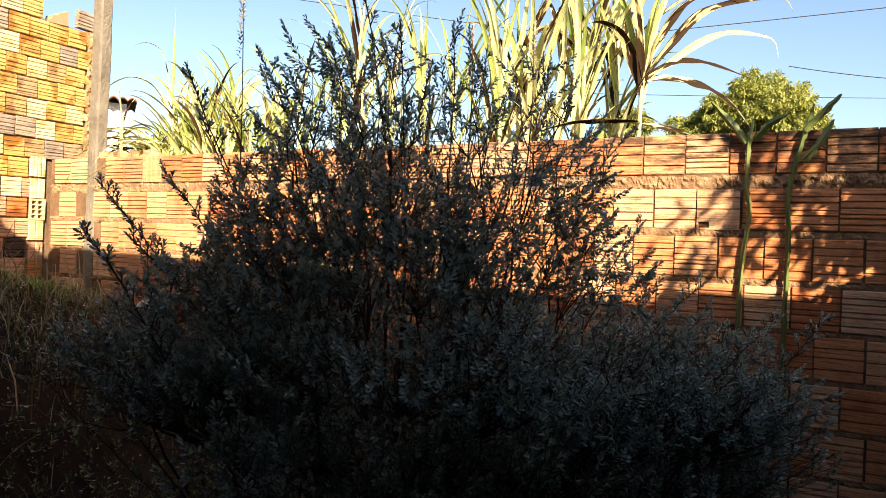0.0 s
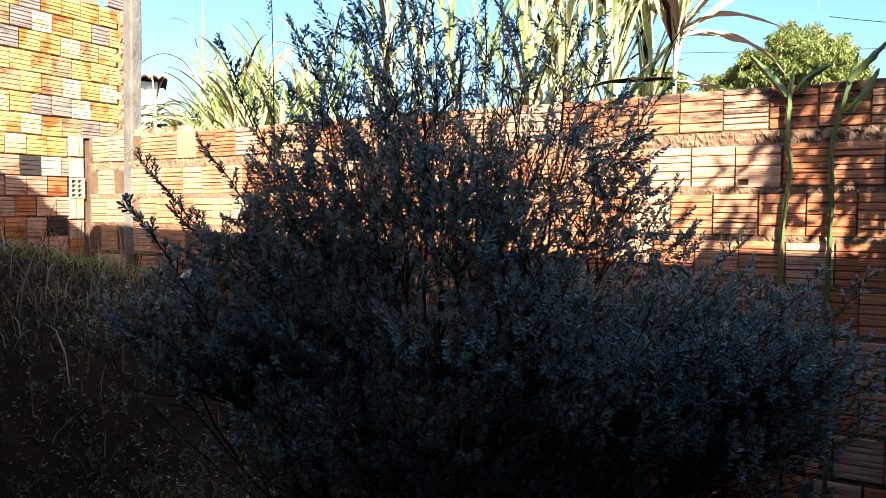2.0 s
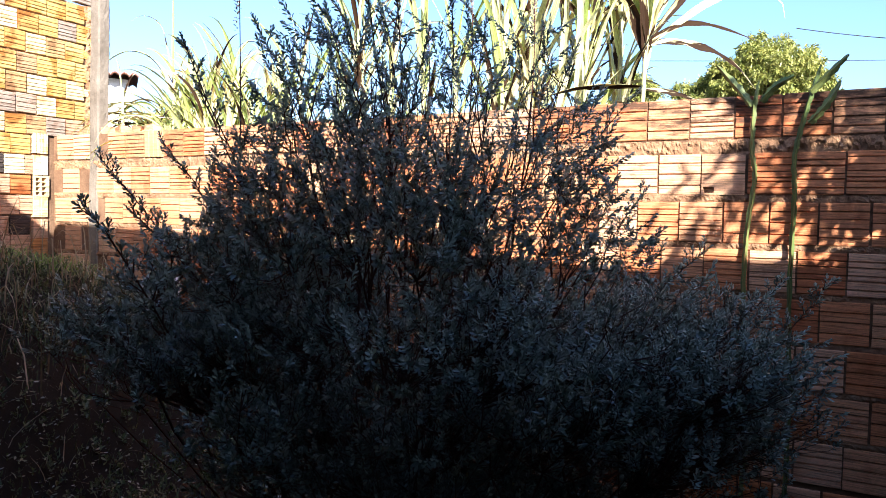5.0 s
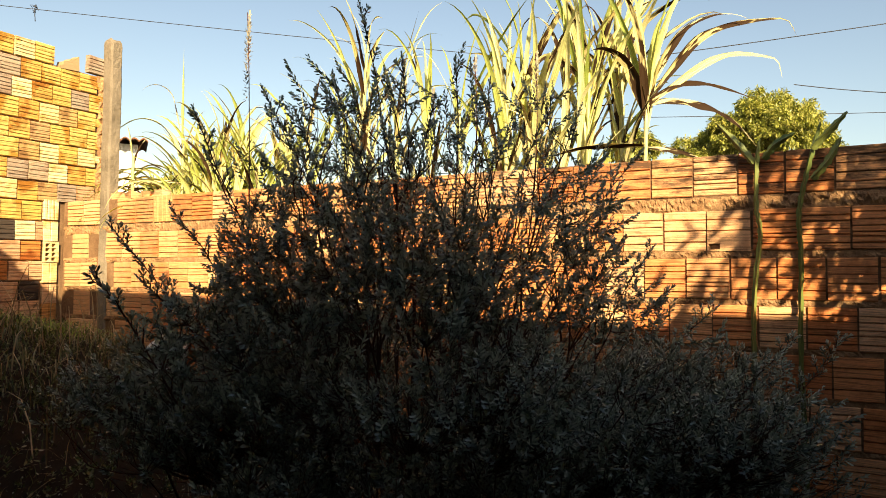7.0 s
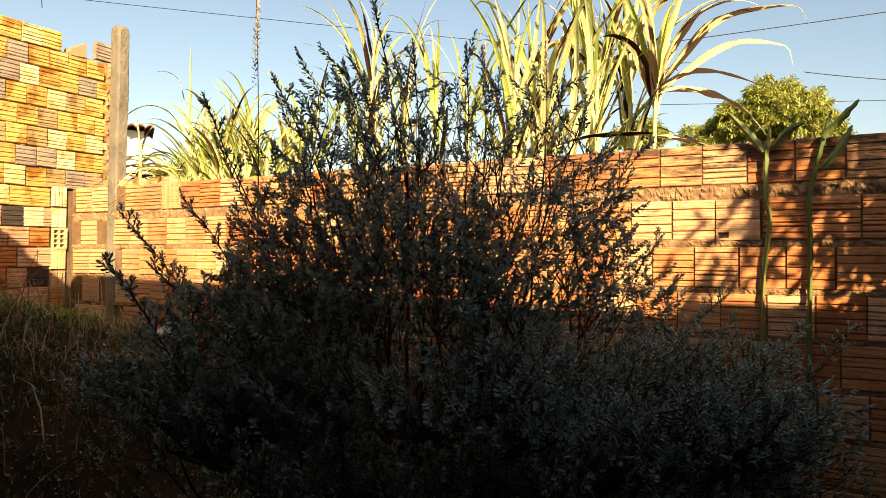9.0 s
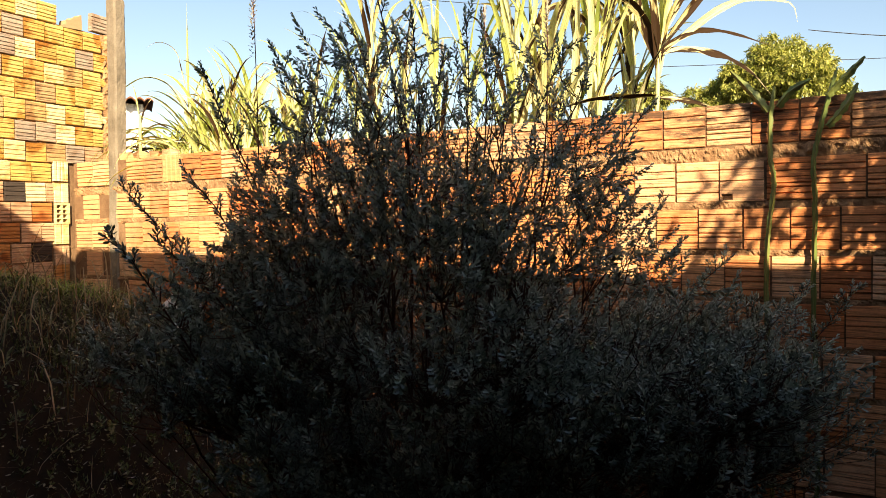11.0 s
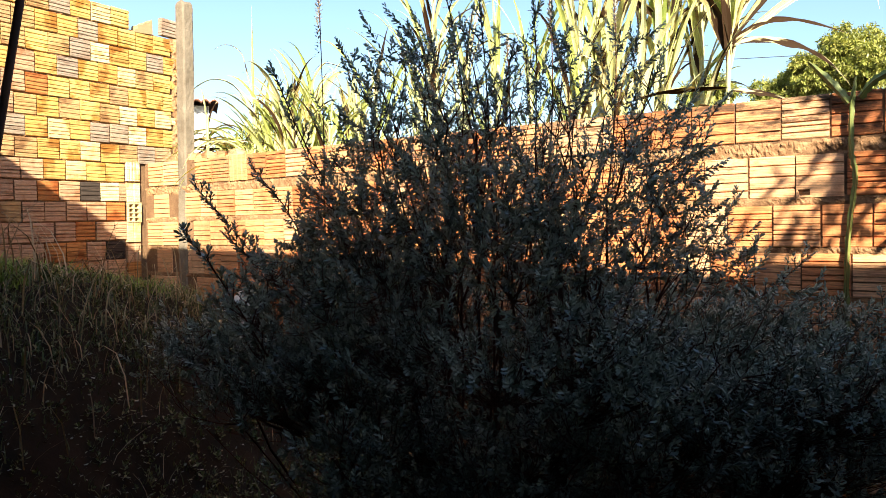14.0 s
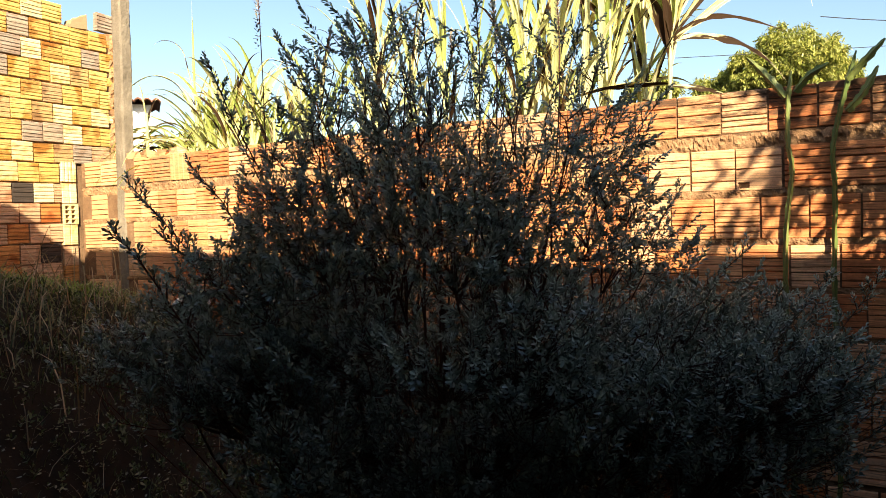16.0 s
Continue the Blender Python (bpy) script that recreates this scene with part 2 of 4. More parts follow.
LITTER = leaf_material("fallen_leaf", [(0.0, (0.16, 0.16, 0.08)), (0.5, (0.34, 0.33, 0.20)), (0.9, (0.45, 0.45, 0.34)), (1.0, (0.70, 0.70, 0.62))], (1, 1, 1), 0.1, 0.45, spec=0.6)
PLUME = leaf_material("pale_flower_spike", [(0.0, (0.45, 0.40, 0.32)), (1.0, (0.65, 0.60, 0.50))], (1, 1, 1), 0.2, 0.7)
WIRE = shader("black_wire", 0.6)[0]
WIRE.node_tree.nodes["Principled BSDF"].inputs["Base Color"].default_value = (0.03, 0.03, 0.035, 1)

# ---- mesh helpers ----
def mesh_of(name, verts, faces, material, smooth=False):
    me = bpy.data.meshes.new(name)
    me.from_pydata([tuple(v) for v in verts], [], faces)
    me.materials.append(material)
    if smooth:
        me.shade_smooth()
    return me


def mesh_of_arrays(name, verts, quads_or_tris, material):
    """A large mesh from arrays; all faces have the same number of corners."""
    me = bpy.data.meshes.new(name)
    f = np.asarray(quads_or_tris, dtype=np.int32)
    n, k = f.shape
    me.vertices.add(len(verts))
    me.vertices.foreach_set("co", np.asarray(verts, dtype=np.float32).ravel())
    me.loops.add(n * k)
    me.loops.foreach_set("vertex_index", f.ravel())
    me.polygons.add(n)
    me.polygons.foreach_set("loop_start", np.arange(0, n * k, k, dtype=np.int32))
    me.update(calc_edges=True)
    me.materials.append(material)
    return me


def part(name, me, parent, label="", m=None, kind=""):
    ob = new(name, me)
    ob.parent = parent
    if m is not None:
        ob.matrix_basis = m
    return tagged(ob, label=label, kind=kind)


def thing(name, label, category, m=None, group="", kind=""):
    ob = new(name)
    ob.empty_display_size = 0.1
    if m is not None:
        ob.matrix_basis = m
    return tagged(ob, label, category, group, kind)


def box(x0, x1, y0, y1, z0, z1):
    v = [(x, y, z) for z in (z0, z1) for y in (y0, y1) for x in (x0, x1)]
    return v, [(0, 2, 3, 1), (4, 5, 7, 6), (0, 1, 5, 4), (2, 6, 7, 3), (0, 4, 6, 2), (1, 3, 7, 5)]


def tube(points, radii, sides=6):
    """Rings along a path, closed at both ends."""
    pts = [Vector(p) for p in points]
    verts, faces = [], []
    side = None
    for i, p in enumerate(pts):
        d = (pts[min(i + 1, len(pts) - 1)] - pts[max(i - 1, 0)]).normalized()
        side = d.orthogonal().normalized() if side is None else (side - d * side.dot(d)).normalized()
        up = d.cross(side)
        r = radii[i] if isinstance(radii, (list, tuple)) else radii
        for k in range(sides):
            a = 2 * math.pi * k / sides
            verts.append(p + (side * math.cos(a) + up * math.sin(a)) * r)
    for i in range(len(pts) - 1):
        for k in range(sides):
            a, b = i * sides + k, i * sides + (k + 1) % sides
            faces.append((a, b, b + sides, a + sides))
    faces.append(tuple(range(sides - 1, -1, -1)))
    faces.append(tuple(range(len(verts) - sides, len(verts))))
    return verts, faces


def bend_path(a, b, sag, n=8, sway=(0, 0, 0)):
    a, b, w = Vector(a), Vector(b), Vector(sway)
    return [a.lerp(b, i / n) + (Vector((0, 0, sag)) + w) * 4 * (i / n) * (1 - i / n) for i in range(n + 1)]


def joined(chunks):
    verts, faces = [], []
    for v, f in chunks:
        o = len(verts)
        verts += list(v)
        faces += [tuple(i + o for i in face) for face in f]
    return verts, faces


# ---- ground ----
def rise(x, y):
    """The yard's ground: level by the shrub, with a bank up to the house wall."""
    d = (x + 5.5 + 0.2557 * y) / 1.03          # distance from the house wall
    t = min(1.0, max(0.0, (2.2 - d) / 1.3))
    h = (0.78 + 0.22 * min(1.6, max(0.0, -y))) * t * t * (3 - 2 * t)
    if y > 0.0 or x < -7:
        h *= 0.0
    far = math.hypot(x, y)
    return h + (0.05 * noise.noise((x * 0.9, y * 0.9, 0)) + 0.02 * noise.noise((x * 4, y * 4, 3)) if far < 40 else 0) - (0.0 if far < 60 else 1.0)


def ground_sheet():
    steps = [math.copysign(0.09 * min(abs(i), 44) + (math.exp(0.26 * max(0, abs(i) - 44)) - 1) * 0.35, i) for i in range(-78, 79)]   # fine in the yard, wide towards the horizon
    xs = [s * 1.0 - 2.0 for s in steps]
    ys = [s * 1.0 - 1.5 for s in steps]
    verts = [(x, y, rise(x, y)) for y in ys for x in xs]
    n = len(xs)
    faces = [(j * n + i, j * n + i + 1, (j + 1) * n + i + 1, (j + 1) * n + i) for j in range(n - 1) for i in range(n - 1)]
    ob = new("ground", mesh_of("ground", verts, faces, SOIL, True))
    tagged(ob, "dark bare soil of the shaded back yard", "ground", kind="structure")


ground_sheet()


# ---- brick walls ----
def grooved_brick(name, w, h, d, grooves, deep, material, upright=False):
    """A hollow clay brick whose face has ridges; its face looks to -y and its middle lies on the face."""
    prof = [(-h / 2, 0.004), (-h / 2 + 0.004, 0.0)]
    for z, wide in grooves:
        prof += [(z - wide / 2, 0.0), (z, deep), (z + wide / 2, 0.0)]
    prof += [(h / 2 - 0.004, 0.0), (h / 2, 0.004)]
    verts = [(x, y, z) for x in (-w / 2, w / 2) for z, y in prof] + [(x, d, z) for x in (-w / 2, w / 2) for z in (-h / 2, h / 2)]
    n = len(prof)
    faces = [(i, i + n, i + n + 1, i + 1) for i in range(n - 1)]
    faces += [(n - 1, 2 * n - 1, 2 * n + 3, 2 * n + 1), (0, 2 * n, 2 * n + 2, n)]
    faces += [tuple(range(n)) + (2 * n + 1, 2 * n), tuple(range(2 * n - 1, n - 1, -1)) + (2 * n + 2, 2 * n + 3)]
    if upright:
        verts = [(-z, y, x) for x, y, z in verts]
    return mesh_of(name, verts, faces, material)


def even_grooves(h, n, wide):
    return [(-h / 2 + h * (i + 1) / (n + 1), wide) for i in range(n)]


rng = random.Random(11)
old_meshes = []
for k in range(6):
    g = [(z + rng.uniform(-0.006, 0.006), rng.choice((0.006, 0.007, 0.009))) for z, _ in even_grooves(0.19, (3, 4, 3, 6, 5, 3)[k], 0.007)]
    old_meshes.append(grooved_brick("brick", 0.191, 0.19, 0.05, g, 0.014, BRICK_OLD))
SLOPE = 0.03                                   # the garden wall climbs gently to the right


def top_of(x):
    return 2.03 + SLOPE * x


# one row a course: drop below the top, height of a vertical joint's phase along x
COURSES = [(0.0, -0.013), (0.262, 0.054), (0.487, -0.035), (0.708, 0.09), (0.925, -0.005), (1.14, 0.11), (1.355, 0.02), (1.57, 0.13), (1.785, 0.06)]


def garden_wall():
    # core of mortar, whose face lies behind the bricks'
    xs = [-5.47 + i * (3.4 + 5.47) / 30 for i in range(31)]
    verts, faces = [], []
    for x in xs:
        verts += [(x, 0.010, -0.3), (x, 0.010, top_of(x) - 0.004), (x, 0.095, top_of(x) - 0.004), (x, 0.095, -0.3)]
    for i in range(30):
        a = i * 4
        faces += [(a + k, a + 4 + k, a + 4 + (k + 1) % 4, a + (k + 1) % 4) for k in range(4)]
    faces += [(0, 1, 2, 3), (123, 122, 121, 120)]
    wall = new("wall_north", mesh_of("wall_north", verts, faces, MORTAR_DARK))
    tagged(wall, "weathered hollow clay brick garden wall with rough mortar joints", "wall", kind="structure")
    rest = []
    tilt = -math.degrees(math.atan(SLOPE))
    r = random.Random(5)
    for row, (drop, phase) in enumerate(COURSES):
        k0, k1 = math.floor((-5.45 - phase) / 0.2), math.ceil((3.3 - phase) / 0.2)
        for k in range(k0, k1):
            x = phase + 0.2 * k + 0.1
            if x < -5.36 or -5.06 < x < -4.88 or x > 3.25:
                continue
            z = top_of(x) - drop - 0.095
            if row == 0 and -4.45 < x < -4.2:
                me = half_upright
            else:
                me = r.choice(old_meshes)
            words = ""
            if abs(x + 0.53) < 0.1 and abs(z - 1.588) < 0.095:
                me, words = holed_brick(-0.535 - x, 1.588 - z), "brick with a small dark hole broken into it"
            m = pose(x + r.uniform(-0.002, 0.002), r.uniform(-0.004, 0.003), z + r.uniform(-0.002, 0.002), r.uniform(-0.8, 0.8), tilt + r.uniform(-0.5, 0.5), r.uniform(-0.7, 0.7))
            if row < 7 and x < 0.75:
                part("brick", me, wall, words, m)
            else:
                rest.append(([m @ v.co for v in me.vertices], [tuple(p.vertices) for p in me.polygons]))
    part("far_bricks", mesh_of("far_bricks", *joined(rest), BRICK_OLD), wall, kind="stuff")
    # mortar squeezed out of the bed joints
    for row, (drop, phase) in enumerate(COURSES[:7]):
        gap = (COURSES[row + 1][0] - drop - 0.19)
        v, f = [], []
        n, m_ = 900, 7
        for i in range(n + 1):
            x = -5.45 + (0.9 + 5.45) * i / n
            z0 = top_of(x) - drop - 0.19
            for k in range(m_):
                u = k / (m_ - 1)
                z = z0 + 0.005 - (gap + 0.010) * u
                fat = 0.7 * noise.noise((x * 9, row * 7.3, z * 14)) + 0.6 * noise.noise((x * 34, row * 3.1, z * 40)) + 0.4 * noise.noise((x * 90, row, z * 90))
                swell = math.sin(math.pi * u) ** 0.6
                v.append((x, 0.009 + (0.016 * max(0.0, 1 - 4 * u) if row == 0 else 0.0) - swell * (0.003 + (0.030 if row == 0 else 0.018) * max(0.0, fat + (0.10 if row == 0 else 0.05))), z + 0.004 * noise.noise((x * 25, row, u))))
        for i in range(n):
            a = i * m_
            f += [(a + k, a + k + 1, a + k + m_ + 1, a + k + m_) for k in range(m_ - 1)]
        part("mortar_joint", mesh_of("mortar_joint", v, f, MORTAR), wall, "rough mortar squeezed out between the courses")
    return wall


def holed_brick(hx, hz):
    """A grooved brick with a hole knocked through its face."""
    bm = bmesh.new()
    left = max(hx - 0.027, -0.088)
    xs = [-0.0955, left, left + 0.048, 0.0955]
    zs = sorted([-0.095, hz - 0.015, hz + 0.013, 0.095] + [q + d for q in (-0.05, 0.002, 0.055) if abs(q - hz) > 0.03 for d in (-0.004, 0.0, 0.004)])
    low = [any(abs(q - z) < 1e-6 for q in (-0.05, 0.002, 0.055)) for z in zs]
    grid = [[bm.verts.new((x + 0.004 * math.sin(9 * j + 5 * i) * (0 < i < 3), 0.012 if low[j] else 0.0, z)) for i, x in enumerate(xs)] for j, z in enumerate(zs)]
    hole = zs.index(hz - 0.015)
    for j in range(len(zs) - 1):
        for i in range(3):
            ring = [grid[j][i], grid[j][i + 1], grid[j + 1][i + 1], grid[j + 1][i]]
            if i == 1 and j == hole:
                deep = [bm.verts.new(q.co + Vector((0.004, 0.08, 0.004))) for q in ring]
                for k in range(4):
                    bm.faces.new((ring[k], ring[(k + 1) % 4], deep[(k + 1) % 4], deep[k]))
            else:
                bm.faces.new(ring)
    me = bpy.data.meshes.new("brick")
    bm.to_mesh(me)
    bm.free()
    me.materials.append(BRICK_OLD)
    return me


half_upright = grooved_brick("brick", 0.19, 0.19, 0.05, even_grooves(0.19, 3, 0.012), 0.008, BRICK_OLD, True)
garden_wall()

HOUSE = pose(-5.5007, 0, 0, 0, 0, 92.5)       # x along the house wall, away from the camera; -y looks into the yard


HOUSE_WIDE, HOUSE_HIGH = 0.1665, 0.1555        # pitch of the bricks and of the courses


def house_brick(clay, n=4, w=HOUSE_WIDE - 0.010, upright=False):
    h = HOUSE_HIGH - 0.0105
    r = random.Random(int(w * 1e4) + n)
    g = [(z + r.uniform(-0.004, 0.004), r.choice((0.005, 0.007, 0.008))) for z, _ in even_grooves(h, n, 0.006)]
    return grooved_brick("brick", w, h, 0.05, g, 0.012, clay, upright)


# a joint of each course along the wall, and the fired colours of the bricks that follow it, from the top down:
# y yellow, w whitish, o orange, r deep orange, g mauve grey, t scorched, p pale pink, k near black
HOUSE_ROWS = ((-0.754, "gywy"), (-0.862, "oogoyyo"), (-0.934, "ytgwoygo"), (-0.871, "ogyowty"), (-0.944, "ryyotyyo"), (-1.028, "tytytwyw"),
              (-0.949, "owoggwow"), (-1.032, "toywot"), (-0.993, "powyy"), (-1.044, "prpkwp"), (-0.994, "ppppr"), (-1.090, "ppprpp"),
              (-0.836, "rrpk"), (-0.659, "rpp"), (-0.75, "prpp"), (-0.66, "rpp"), (-0.75, "ppp"), (-0.66, "ppp"), (-0.75, "ppp"))


def house_wall():
    top = 3.106
    v, f = joined([box(-4.6, 0.36, 0.018, 0.12, -0.3, top - 0.159), box(-4.6, -0.10, 0.0182, 0.12, top - 0.165, top - 0.006)])
    wall = new("wall_west", mesh_of("wall_west", v, f, MORTAR_DARK))
    wall.matrix_basis = HOUSE
    tagged(wall, "unplastered house wall of yellow and orange hollow bricks, stepped unfinished top", "wall", kind="structure")
    meshes = {c: [house_brick(m, n) for n in (4, 4, 3)] for c, m in CLAYS.items()}
    rest = []
    r = random.Random(8)
    for row, (joint, clays) in enumerate(HOUSE_ROWS):
        z = top - row * HOUSE_HIGH - HOUSE_HIGH / 2
        end = -0.09 if row == 0 else 0.362
        if z < 1.88:
            end = -0.146                       # the toothed joint with the garden wall begins here
        k = math.ceil((-4.5 - joint) / HOUSE_WIDE)
        while joint + HOUSE_WIDE * (k + 1) <= end + 0.012:
            s = joint + HOUSE_WIDE * (k + 0.5)
            clay = clays[k] if 0 <= k < len(clays) else r.choice("yoygtpy" if row < 8 else "prpptp")
            me = r.choice(meshes[clay])
            m = pose(s + r.uniform(-0.002, 0.002), r.uniform(-0.005, 0.003), z + r.uniform(-0.003, 0.003), r.uniform(-0.9, 0.9), r.uniform(-1.0, 1.0), r.uniform(-0.9, 0.9))
            if s > -1.25:
                part("brick", me, wall, "near-black brick" if clay == "k" else "", m)
            else:
                rest.append(([m @ q.co for q in me.vertices], [tuple(p.vertices) for p in me.polygons]))
            k += 1
        left = end - (joint + HOUSE_WIDE * k)
        clay = CLAYS[clays[-1] if row % 2 else "y"]
        if row and 0.03 < left < 0.09 and z > 1.88:   # a piece set on end closes the course
            part("brick", house_brick(clay, 2, left, True), wall, m=pose(end - left / 2, 0, z))
        elif row and left > 0.03:              # or a cut one
            part("brick", house_brick(clay, 4, left - 0.006), wall, m=pose(end - left / 2, r.uniform(-0.003, 0.003), z))
    part("far_bricks", mesh_of("far_bricks", *joined(rest), CLAYS["t"]), wall, kind="stuff")
    # crumbs of mortar pressed out of the bed joints
    for row in range(1, 14):
        z0, v, f, m_ = top - row * HOUSE_HIGH, [], [], 5
        for i in range(321):
            x = -1.3 + ((0.36 if row < 8 else -0.15) + 1.3) * i / 320
            for k in range(m_):
                u = k / (m_ - 1)
                fat = noise.noise((x * 14, row * 5.1, 0)) + 0.8 * noise.noise((x * 45, row * 3.3, u * 2))
                v.append((x, 0.020 - math.sin(math.pi * u) ** 0.6 * (0.004 + 0.020 * max(-0.2, fat - 0.10)), z0 + (0.5 - u) * (0.011 + 0.010 * max(0.0, fat)) + 0.003 * noise.noise((x * 30, row, 4))))
        for i in range(320):
            f += [(i * m_ + k, i * m_ + k + 1, i * m_ + k + m_ + 1, i * m_ + k + m_) for k in range(m_ - 1)]
        part("mortar_joint", mesh_of("mortar_joint", v, f, MORTAR_RED), wall, "crumbling mortar between the courses")
    # the broken brick and the last one on the top course
    part("brick", house_brick(CLAYS["g"], 4), wall, m=pose(0.30, 0.0, top - 0.062, 0, 2, 0))
    jag = ((-0.095, -0.056), (0.085, -0.056), (0.088, 0.065), (0.070, 0.052), (0.05, 0.040), (0.02, 0.036), (-0.01, 0.012), (-0.05, 0.004), (-0.062, -0.03), (-0.095, -0.038))
    n = len(jag)
    v = [(x, y, z) for y in (0.0, 0.085) for x, z in jag]
    f = [tuple(range(n)), tuple(range(2 * n - 1, n - 1, -1))] + [(i, i + n, (i + 1) % n + n, (i + 1) % n) for i in range(n)]
    part("brick", mesh_of("broken_brick", v, f, BRICK_OLD), wall, "broken brick", pose(0.045, 0.004, top - 0.099, 0, -4, 0))
    # rough mortar where the wall ends against the post
    v, f, k_ = [], [], 8
    for i in range(161):
        z = 1.80 + 1.16 * i / 160
        wide = 0.03 + 0.05 * max(0.0, noise.noise((z * 6, 2, 0)) + 0.3) + 0.02 * noise.noise((z * 31, 1, 5))
        for k in range(k_):
            u = k / (k_ - 1)
            out = math.sin(math.pi * u) ** 0.5 * (0.014 + 0.035 * max(-0.2, noise.noise((z * 11, u * 3, 9)) + 0.8 * noise.noise((z * 37, u * 6, 4))))
            v.append((0.362 - wide + (wide + 0.05) * u, 0.006 - out, z))
    for i in range(160):
        f += [(i * k_ + k, i * k_ + k + 1, i * k_ + k + k_ + 1, i * k_ + k + k_) for k in range(k_ - 1)]
    part("mortar_fill", mesh_of("mortar_fill", v, f, MORTAR), wall, "rough broken mortar beside the post")
    # toothed corner: bricks on end, one of them showing its holes
    for i, z in enumerate((1.80, 1.63, 1.30, 1.13, 0.98, 0.83)):
        me = grooved_brick("brick", 0.155, 0.125, 0.06, even_grooves(0.125, 3 if i < 1 else 1, 0.016), 0.010, CLAYS["wwwprr"[i]], True)
        part("brick", me, wall, m=pose(-0.085, -0.006, z))
    part("vent_brick", vent_brick(), wall, "hollow brick turned to show its rows of holes", pose(-0.085, -0.008, 1.465))


def vent_brick():
    """The end of a hollow brick: two columns of four deep holes."""
    bm = bmesh.new()
    xs, zs = [-0.07, -0.045, -0.008, 0.008, 0.045, 0.07], [-0.082]
    for i in range(4):
        zs += [-0.07 + i * 0.037, -0.07 + i * 0.037 + 0.026]
    zs += [0.082]
    grid = [[bm.verts.new((x, 0, z)) for x in xs] for z in zs]
    for j in range(len(zs) - 1):
        for i in range(len(xs) - 1):
            ring = [grid[j][i], grid[j][i + 1], grid[j + 1][i + 1], grid[j + 1][i]]
            if i in (1, 3) and j % 2 == 1:
                deep = [bm.verts.new(q.co + Vector((0, 0.06, 0))) for q in ring]
                for k in range(4):
                    bm.faces.new((ring[k], ring[(k + 1) % 4], deep[(k + 1) % 4], deep[k]))
                bm.faces.new(deep)
            else:
                bm.faces.new(ring)
    rim = [grid[0][0], grid[0][-1], grid[-1][-1], grid[-1][0]]
    back = [bm.verts.new(q.co + Vector((0, 0.02, 0))) for q in rim]
    bmesh.ops.recalc_face_normals(bm, faces=bm.faces[:])
    me = bpy.data.meshes.new("vent_brick")
    bm.to_mesh(me)
    bm.free()
    me.materials.append(CLAYS["w"])
    return me


house_wall()


def concrete_post(x, y, w, d, z0, z1, m, label, seed):
    """A cast post with rubbed corners, pitted faces and a worn, dark head."""
    n, k_ = 150, 24
    verts, faces = [], []
    for i in range(n + 1):
        z = z0 + (z1 - z0) * i / n
        t = float(np.interp(z1 - z, [0, 0.012, 0.03, 0.06], [0.72, 0.93, 1.0, 1.0]))
        lean = 0.010 * noise.noise((z * 1.3, seed, 0))
        for k in range(k_):
            a = 2 * math.pi * (k + 0.5) / k_
            ca, sa = math.cos(a), math.sin(a)
            q = (abs(ca) ** 9 + abs(sa) ** 9) ** (-1 / 9)
            rough = 0.003 * noise.noise((ca * 1.2 + seed, sa * 1.2, z * 5)) + 0.0025 * noise.noise((ca * 3, sa * 3 + seed, z * 24)) + 0.002 * noise.noise((ca * 17, sa * 17, z * 70 + seed))
            head = 0.02 * noise.noise((ca * 1.5, sa * 1.5, seed)) if i > n - 6 else 0.0
            verts.append((x + lean + ca * (q * w / 2 * t + rough), y + sa * (q * d / 2 * t + rough), z + head))
    for i in range(n):
        faces += [(i * k_ + k, i * k_ + (k + 1) % k_, i * k_ + k_ + (k + 1) % k_, i * k_ + k_ + k) for k in range(k_)]
    faces.append(tuple(range(n * k_, n * k_ + k_)))
    ob = new("concrete_post", mesh_of("concrete_post", verts, faces, CONCRETE))
    ob.matrix_basis = m
    return tagged(ob, label, "post")


concrete_post(-4.975, 0.048, 0.108, 0.10, -0.2, 3.12, Matrix(), "rough grey concrete post standing in the garden wall", 3)
concrete_post(-1.33, -0.01, 0.16, 0.16, 0.5, 3.2, HOUSE, "rough concrete post at the end of the house wall", 5)


# unseen slab and walls behind the camera, added to make the yard's shade
def shade_blockers():
    v, f = joined([box(-4.92, 8.73, -6.9, -6.7, -0.3, 2.75)])
    ob = new("wall_south_unseen", mesh_of("wall_south_unseen", v, f, PLASTER))
    tagged(ob, "plain plastered wall behind the yard, unseen and added to block light", "wall", kind="structure")
    # added out of sight to keep side light off the garden wall's right end
    v, f = box(0.80, 0.95, -6.7, -0.02, -0.3, 1.90)
    ob = new("wall_east_unseen", mesh_of("wall_east_unseen", v, f, PLASTER))
    tagged(ob, "plain plastered side wall, unseen and added to block side light", "wall", kind="structure")
    # the slab's steps and kerbs are placed to draw the shade's edge
    v, f = joined([box(-4.933, -3.263, -7.1, -2.53, 2.756, 2.868), box(-3.263, 8.73, -7.1, -2.53, 2.756, 2.958), box(-3.823, -3.653, -2.78, -2.54, 2.868, 2.921), box(1.487, 8.73, -2.78, -2.535, 2.958, 3.043)])
    ob = new("roof", mesh_of("roof", v, f, PLASTER))
    tagged(ob, "flat unseen slab added to cast the shade on the yard", "roof", kind="structure")


shade_blockers()


# ---- the shrub ----
SHRUB = Vector((-1.0, -1.9, 0.0))
HEIGHTS = (0.0, 0.3, 0.6, 0.95, 1.15, 1.25, 1.34, 1.44, 1.57, 1.7, 1.9, 2.0, 2.1)
WEST = (0.22, 0.38, 0.56, 0.90, 0.97, 0.82, 0.70, 0.59, 0.48, 0.44, 0.37, 0.28, 0.15)      # half widths towards the house
